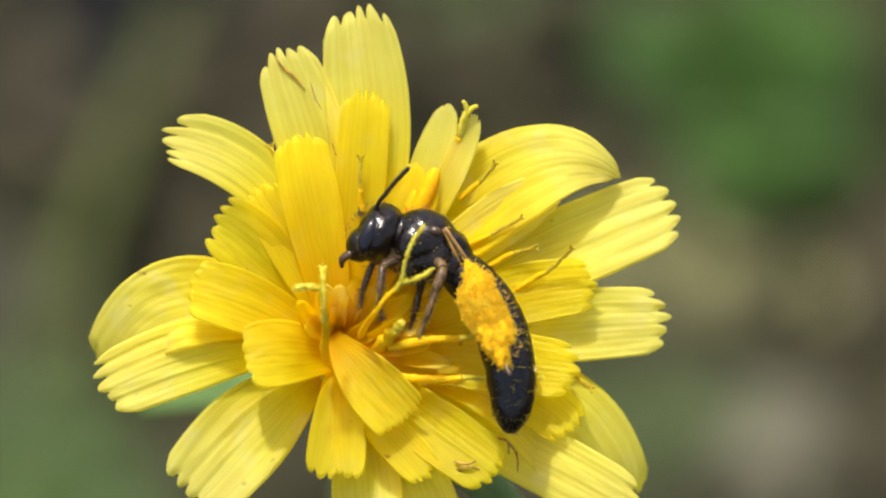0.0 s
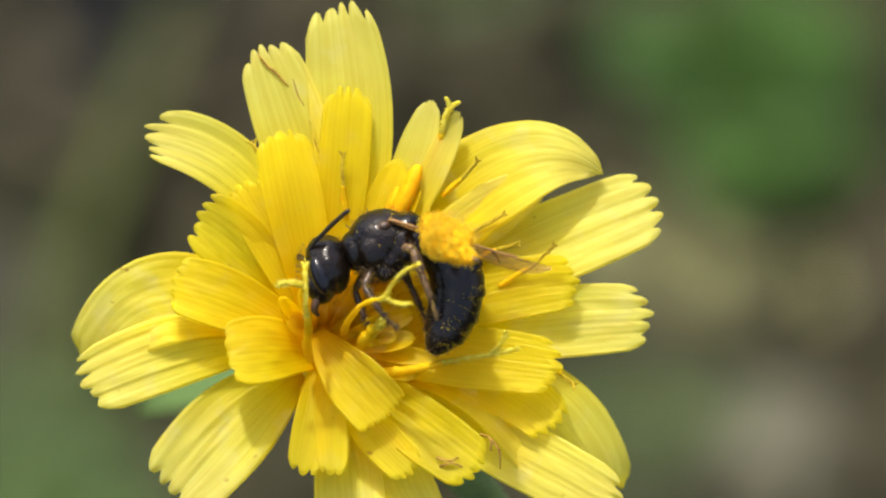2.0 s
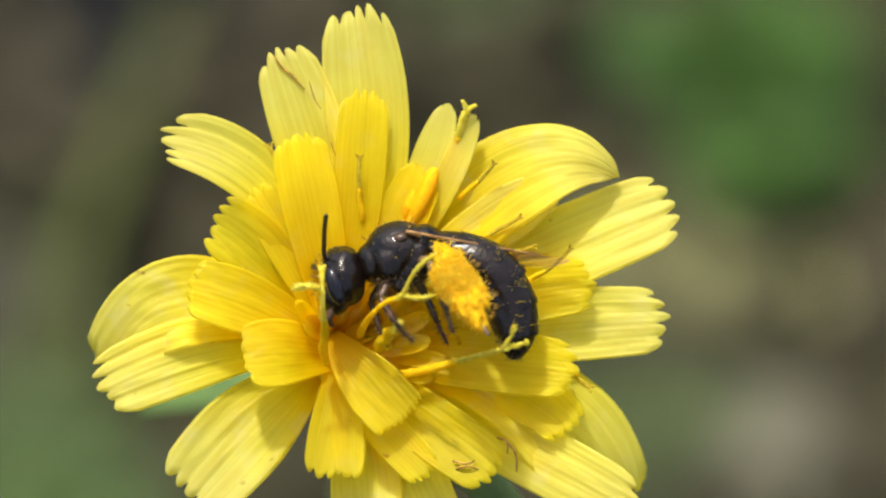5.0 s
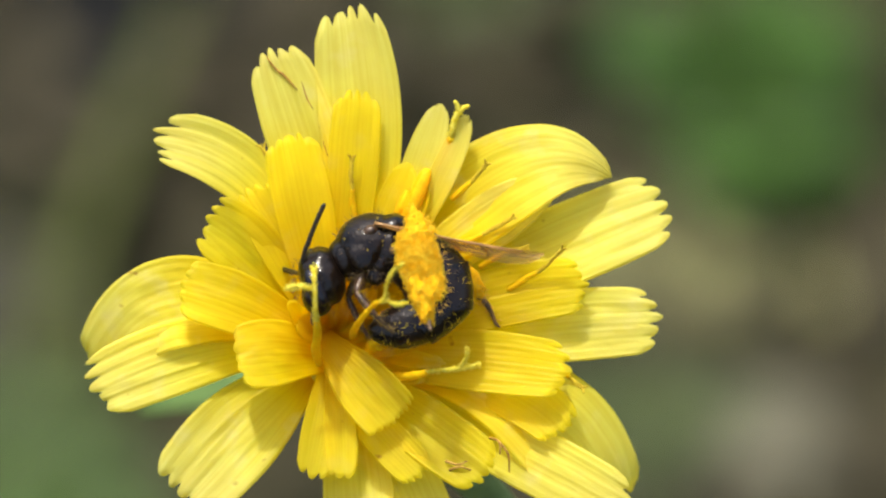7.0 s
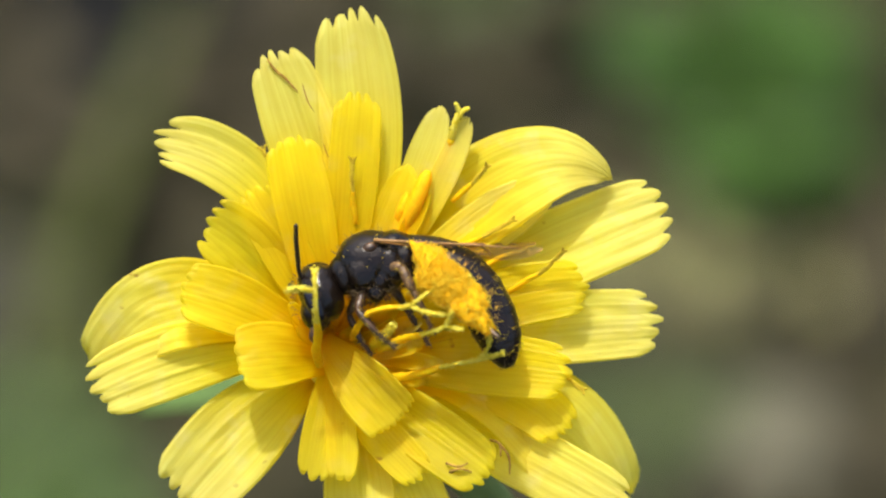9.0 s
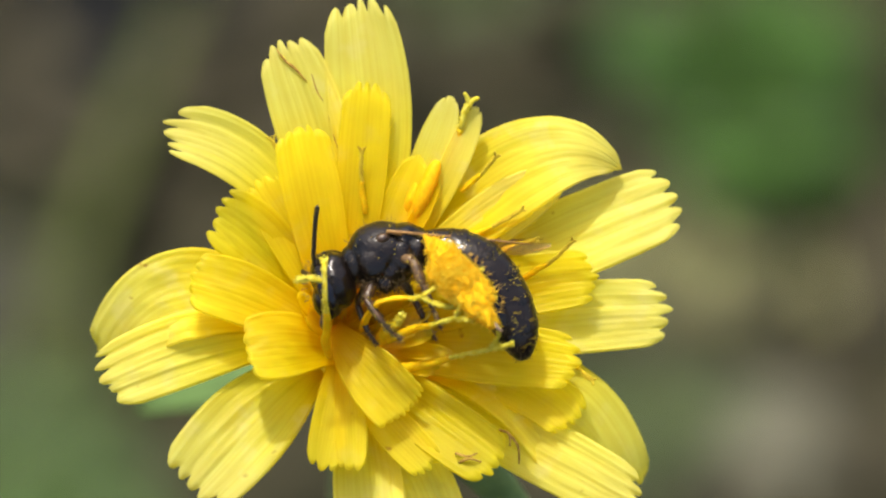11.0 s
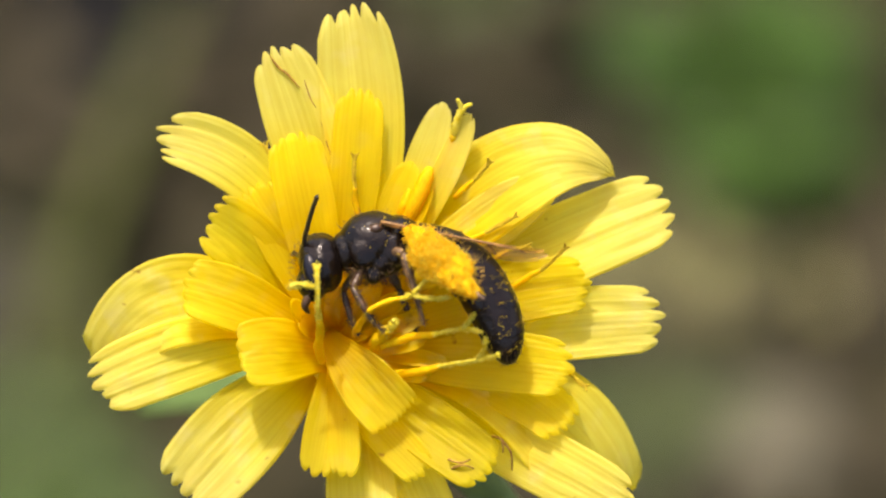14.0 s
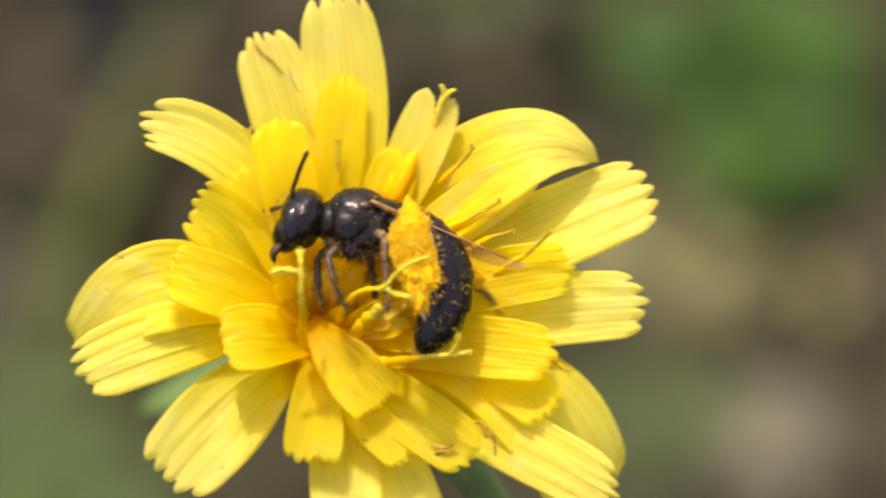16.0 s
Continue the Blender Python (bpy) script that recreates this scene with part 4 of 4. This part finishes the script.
def bee_at(t, head_at, chest, waist, mid, end, wing_tip, knee, foot, feeler, spin=66.0, other=(-24, 4), far=None):
    """The bee's stance at t: plan places of head, chest, waist, middle and end of the abdomen, wing tip, hind knee and foot, feeler's tip."""
    h, c, w, m, e = (spot(*q, DEPTH) for q in (head_at, chest, waist, mid, end))
    axis = w - h
    turn = math.atan2(axis.y, axis.x)
    body = Matrix.Translation(c) @ Matrix.Rotation(turn, 4, "Z")
    put = {bee: PLANE @ body}
    inv = body.inverted()
    ha = math.atan2(c.y - h.y, c.x - h.x) * 0.6 + turn * 0.4
    hm = Matrix.Translation(h) @ Matrix.Rotation(ha, 4, "Z")
    put[head] = inv @ hm
    base = hm @ (Vector((-20, 36, 26)) * S)
    put[antenna] = inv @ aimed(base, spot(*feeler, DEPTH), 124)
    base = hm @ (Vector((-30, 24, -14)) * S)
    put[antenna_far] = inv @ aimed(base, base + Vector((*other, 0)) * S, 124, -1)
    # abdomen along a smooth bow
    ctrl = m * 2 - (w + e) / 2
    curve = [bez(w, ctrl, e, k / 60) for k in range(61)]
    run = [0.0]
    for a, b in zip(curve, curve[1:]):
        run.append(run[-1] + (b - a).length)
    for k, ob in enumerate(segments):
        s = run[-1] * (k * 0.164 + 0.05)
        i = min(max(j for j in range(61) if run[j] <= s), 59)
        f = (s - run[i]) / max(run[i + 1] - run[i], 1e-9)
        p = curve[i].lerp(curve[i + 1], f)
        d = curve[min(i + 4, 60)] - curve[max(i - 4, 0)]
        put[ob] = inv @ Matrix.Translation(p + Vector((-d.y, d.x, 0)).normalized() * 6 * S) @ Matrix.Rotation(math.atan2(d.y, d.x), 4, "Z")
    root = body @ (Vector((20, 40, 42)) * S)
    put[wing_near] = inv @ aimed(root, spot(*wing_tip, DEPTH), 300, -1, spin)
    root = body @ (Vector((24, 36, -20)) * S)
    put[wing_far] = inv @ aimed(root, spot(wing_tip[0] - 12, wing_tip[1] - 10, DEPTH), 300, -1, spin + 10)
    put[hind] = inv @ aimed(spot(*knee, DEPTH + 60), spot(*foot, DEPTH + 66), 180, 1)
    k2, f2 = far or (((knee[0] + mid[0]) / 2, (knee[1] + mid[1]) / 2), (foot[0] + 20, foot[1] + 8))
    put[far_hind] = inv @ aimed(spot(*k2, DEPTH - 50), spot(*f2, DEPTH - 60), 138, -1)
    for ob, mat in put.items():
        tracks.setdefault(ob, []).append((t, mat))


def sway(t, dx, dy):
    """The flower's place at t, by its shift in plan units."""
    tracks.setdefault(flower, []).append((t, PLANE @ Matrix.Translation(HEAD_AT + Vector((dx * S, -dy * S, 0)))))


def motions():
    for row in ((0, 14, 3), (0.5, 15.7, 9), (0.8, 18, 6), (1, 15.6, 9.4), (1.2, 20, 8), (1.3, 17, 14), (1.5, 0.3, 1.6), (1.7, 6, 10), (1.8, 10, 11), (2, -17, -3.2)):
        sway(*row)
    for row in ((2.2, 26, 7), (2.3, 8, -10), (2.5, 6.6, 6.1), (2.7, 14, -10), (2.8, -22, -11), (3, 38.8, 17.4), (3.2, 4, -22), (3.3, 8, -8), (3.5, 23.7, -2.5), (3.7, 14.4, 0.3)):
        sway(*row)
    for row in ((4.4, 4, 4), (5.1, 14, 2), (5.8, 20.8, 15.2), (5.9, 2, -4), (6, -17.1, -13.4), (6.2, 7, 11), (6.3, -9, -7), (6.5, -4, 5.7), (6.7, -18, -4), (6.8, -11, -11)):
        sway(*row)
    for row in ((7, -1, 3), (7.2, -14, -2), (7.3, 5, 8), (7.5, -8.7, -5.6), (7.7, 0, 15), (7.8, -8, -4), (8, -5.4, 3.7), (8.2, 0, 2), (8.3, -4, -12), (8.5, 6.4, 17.8)):
        sway(*row)
    for row in ((8.7, 0, -7), (8.8, 3, -10), (9, -0.1, 6.7), (9.2, 14.6, -1.2), (9.9, 2, 4), (10.6, 8, -6), (11.3, 19.5, -12.2), (11.5, 11.3, -1.4), (12, 0.8, -14.7), (12.2, -2, -5)):
        sway(*row)
    for row in ((12.5, -7, -12.7), (12.7, -4, -13), (12.8, -14, -12), (13, 13, -7), (13.2, -3, -12), (13.3, 0, -5), (13.5, 9.2, -16), (13.7, 4, 1), (14, 3.8, 0), (14.2, 0, -2)):
        sway(*row)
    for row in ((14.5, -4.8, 11.6), (14.7, -20, 7), (15, 9.2, -7.6), (15.2, -18, 13), (15.3, -8, 12), (15.5, -14.2, -14.9), (15.7, -48, 44), (15.8, -53, 37), (15.9, -62, -6), (16, -25.5, -25.4)):
        sway(*row)
    bee_at(0.0, (672, 412), (748, 432), (800, 476), (885, 600), (895, 768), (968, 690), (838, 495), (900, 640), (722, 295), 40)
    bee_at(0.5, (682, 422), (758, 440), (810, 482), (890, 605), (905, 774), (978, 700), (848, 500), (908, 645), (712, 310), 40)
    bee_at(1.0, (682, 420), (752, 446), (800, 484), (884, 590), (902, 764), (972, 668), (842, 506), (888, 664), (716, 324), 40, other=(-95, -22))
    bee_at(1.2, (694, 411), (779, 451), (820, 500), (886, 598), (905, 775), (984, 680), (844, 506), (905, 650), (723, 323), 40, other=(-105, -30))
    bee_at(1.5, (625, 455), (720, 440), (790, 452), (812, 545), (700, 622), (975, 550), (803, 440), (800, 606), (655, 328), other=(-48, -40))
    bee_at(1.8, (627, 466), (723, 445), (790, 455), (838, 540), (739, 618), (1013, 547), (804, 425), (820, 557), (682, 374))
    bee_at(2.0, (580, 470), (676, 432), (760, 432), (803, 505), (765, 610), (980, 476), (765, 405), (840, 450), (616, 370))
    bee_at(2.3, (615, 432), (712, 404), (780, 425), (795, 520), (690, 530), (1006, 516), (794, 384), (804, 520), (640, 372))
    bee_at(2.5, (606, 455), (710, 428), (800, 430), (868, 490), (896, 592), (1006, 476), (790, 420), (870, 520), (600, 380))
    bee_at(2.7, (617, 455), (702, 428), (800, 425), (868, 476), (881, 557), (1002, 405), (769, 415), (860, 537), (637, 374))
    bee_at(2.8, (579, 455), (674, 425), (745, 435), (806, 510), (712, 565), (988, 445), (751, 374), (769, 506), (613, 358))
    bee_at(3.0, (638, 470), (740, 448), (820, 450), (866, 520), (826, 610), (1034, 520), (820, 420), (880, 530), (684, 376))
    bee_at(3.3, (601, 466), (718, 430), (812, 420), (912, 458), (952, 547), (1033, 411), (810, 435), (931, 537), (637, 354))
    bee_at(3.5, (630, 465), (742, 438), (826, 440), (925, 480), (945, 608), (1056, 450), (852, 440), (925, 600), (655, 340))
    bee_at(3.7, (616, 462), (716, 446), (806, 446), (912, 476), (946, 582), (1042, 444), (818, 470), (916, 576), (646, 350))
    bee_at(4.7, (606, 480), (706, 450), (796, 452), (885, 508), (900, 610), (1010, 460), (788, 460), (866, 576), (590, 370))
    bee_at(5.8, (594, 518), (684, 462), (770, 456), (856, 530), (858, 650), (978, 470), (760, 452), (816, 576), (526, 404))
    bee_at(6.0, (580, 500), (650, 436), (728, 440), (783, 512), (752, 622), (940, 440), (735, 402), (790, 550), (494, 380))
    bee_at(6.2, (591, 537), (672, 466), (743, 455), (792, 535), (743, 618), (956, 411), (733, 404), (780, 536), (520, 425))
    bee_at(6.5, (596, 536), (662, 452), (738, 440), (775, 522), (676, 600), (956, 396), (736, 398), (802, 575), (506, 424), far=((808, 470), (886, 548)))
    bee_at(6.7, (572, 535), (645, 450), (735, 435), (818, 498), (830, 588), (927, 384), (724, 435), (836, 526), (490, 439))
    bee_at(7.0, (570, 490), (655, 440), (728, 440), (780, 528), (660, 582), (980, 460), (735, 402), (765, 562), (572, 360), other=(-40, 4), far=((812, 470), (886, 578)))
    bee_at(7.3, (587, 506), (674, 466), (765, 445), (860, 512), (887, 618), (978, 445), (750, 445), (872, 552), (562, 378))
    bee_at(7.5, (560, 508), (655, 442), (745, 434), (846, 500), (862, 612), (960, 400), (753, 436), (866, 536), (532, 370))
    bee_at(7.8, (572, 516), (650, 448), (729, 435), (798, 515), (775, 614), (946, 394), (729, 384), (790, 537), (516, 384))
    bee_at(8.0, (586, 526), (652, 450), (726, 436), (775, 515), (700, 610), (956, 390), (722, 390), (786, 560), (510, 420), far=((816, 474), (868, 592)))
    bee_at(8.2, (577, 527), (652, 457), (740, 445), (838, 500), (856, 598), (948, 374), (735, 388), (785, 537), (522, 398))
    bee_at(8.5, (574, 526), (664, 468), (750, 456), (848, 510), (888, 620), (950, 400), (763, 447), (806, 576), (534, 400))
    bee_at(8.8, (587, 506), (668, 450), (755, 440), (866, 500), (915, 600), (972, 398), (750, 425), (872, 541), (546, 374))
    bee_at(9.0, (568, 518), (655, 470), (745, 458), (838, 522), (890, 645), (960, 440), (753, 457), (871, 576), (522, 398))
    bee_at(9.2, (580, 504), (666, 460), (756, 454), (845, 514), (898, 650), (966, 440), (758, 456), (871, 576), (556, 370))
    bee_at(10.2, (582, 506), (668, 462), (760, 456), (852, 510), (905, 645), (968, 442), (766, 456), (874, 576), (556, 376))
    bee_at(11.3, (592, 494), (676, 452), (770, 446), (868, 496), (922, 630), (975, 432), (778, 445), (881, 564), (560, 362))
    bee_at(11.5, (582, 502), (668, 460), (760, 452), (860, 506), (912, 640), (968, 440), (773, 455), (876, 574), (555, 370))
    bee_at(12.0, (580, 455), (666, 440), (752, 450), (852, 540), (868, 700), (990, 475), (740, 440), (830, 530), (568, 325), 48)
    bee_at(12.2, (562, 460), (660, 435), (745, 445), (845, 545), (865, 705), (992, 488), (735, 440), (825, 540), (562, 332), spin=48)
    bee_at(12.5, (542, 442), (640, 432), (726, 442), (798, 535), (788, 680), (968, 465), (725, 430), (800, 522), (513, 318), 50)
    bee_at(12.8, (556, 476), (639, 447), (714, 455), (793, 535), (745, 649), (958, 445), (735, 435), (785, 587), (542, 350), spin=54)
    bee_at(13.0, (574, 495), (664, 464), (742, 474), (815, 535), (800, 652), (959, 458), (768, 450), (830, 580), (536, 378), 58)
    bee_at(13.3, (583, 480), (664, 440), (749, 445), (855, 530), (877, 669), (962, 466), (759, 450), (830, 577), (536, 374))
    bee_at(13.5, (574, 458), (666, 434), (752, 436), (846, 520), (882, 660), (968, 453), (750, 432), (846, 580), (544, 352))
    bee_at(13.7, (572, 480), (658, 447), (745, 438), (862, 520), (908, 659), (974, 466), (745, 450), (856, 547), (556, 364))
    bee_at(14.0, (568, 466), (660, 436), (752, 438), (845, 508), (894, 640), (975, 453), (738, 424), (846, 512), (560, 346))
    bee_at(14.5, (565, 490), (655, 458), (748, 454), (836, 532), (876, 668), (965, 450), (758, 415), (792, 562), (543, 366))
    bee_at(14.7, (552, 478), (635, 442), (722, 430), (825, 510), (860, 645), (938, 425), (729, 410), (795, 535), (528, 350))
    bee_at(15.0, (578, 477), (670, 453), (764, 452), (855, 516), (902, 648), (985, 413), (753, 445), (798, 551), (552, 346))
    bee_at(15.2, (558, 490), (640, 450), (735, 438), (840, 515), (871, 645), (958, 425), (735, 420), (800, 550), (524, 364))
    bee_at(15.5, (552, 458), (648, 438), (740, 434), (845, 514), (888, 642), (951, 421), (733, 445), (778, 541), (525, 333))
    bee_at(15.7, (526, 510), (617, 468), (698, 466), (815, 545), (856, 672), (931, 486), (702, 460), (784, 570), (491, 384))
    bee_at(15.8, (508, 478), (603, 455), (684, 457), (787, 552), (812, 695), (907, 516), (690, 466), (765, 580), (495, 350))
    bee_at(15.9, (500, 424), (606, 414), (690, 424), (782, 508), (765, 640), (909, 460), (705, 415), (775, 555), (494, 303))
    bee_at(16.0, (535, 387), (632, 394), (716, 404), (784, 495), (742, 614), (930, 470), (725, 386), (755, 545), (543, 268), other=(-52, -16), far=((806, 462), (890, 556)))
    for t, x, y in ((0, 788, 428), (1.2, 798, 440), (1.5, 775, 535), (2.0, 760, 510), (2.5, 790, 500), (3.0, 822, 500), (3.3, 815, 430), (3.5, 820, 412), (3.7, 815, 425),
                    (4.8, 800, 480), (5.8, 800, 530), (6.5, 752, 528), (7.0, 738, 506), (7.3, 800, 500), (7.5, 824, 490), (8.0, 780, 502), (8.5, 840, 522), (9.2, 858, 530),
                    (11.5, 862, 534), (12.1, 836, 550), (12.6, 800, 540), (13.0, 845, 545), (13.6, 840, 520), (14.0, 846, 494), (14.6, 800, 530), (15.0, 815, 545), (15.5, 800, 530), (16.0, 770, 500)):
        here = min(tracks[flower], key=lambda r: abs(r[0] - t))[1]
        tip = here.inverted() @ PLANE @ spot(x, y, 190)
        tracks.setdefault(pushed, []).append((t, aimed(fl(655, 545, 160) * S, tip, 192)))
    for ob, root, length, rows in (
            (upper_bent, (672, 612, 40), 238, ((0, 922, 592, 1), (1.2, 925, 596, 1), (1.6, 850, 600, -1), (2.5, 840, 610, -1), (3.5, 846, 606, -1), (5.8, 800, 600, -1), (8.2, 800, 590, -1),
                                               (8.6, 812, 578, 1), (9.0, 815, 575, 1), (11.5, 826, 570, 1), (12.0, 846, 556, 1), (12.5, 838, 548, 1), (13.0, 826, 580, 1), (14.0, 850, 580, 1),
                                               (15.0, 872, 575, 1), (15.5, 850, 570, 1), (16.0, 800, 560, -1))),
            (lower_bent, (680, 662, 20), 272, ((0, 958, 666, 1), (1.2, 960, 670, 1), (1.7, 860, 640, 1), (2.5, 866, 640, -1), (3.5, 866, 618, -1), (5.8, 860, 640, 1), (7.0, 846, 642, 1), (8.2, 850, 640, 1),
                                               (9.0, 888, 622, 1), (11.5, 900, 616, 1), (12.0, 870, 612, 1), (12.5, 842, 614, 1), (13.0, 850, 630, 1), (14.0, 880, 625, 1), (15.0, 896, 618, 1),
                                               (15.5, 880, 614, 1), (16.0, 830, 620, 1)))):
        for t, x, y, lift in rows:
            here = min(tracks[flower], key=lambda r: abs(r[0] - t))[1]
            tip = here.inverted() @ PLANE @ spot(x, y, 100)
            tracks.setdefault(ob, []).append((t, aimed(fl(*root) * S, tip, length, lift)))
    for ob, rows in tracks.items():
        walk(ob, rows)


motions()
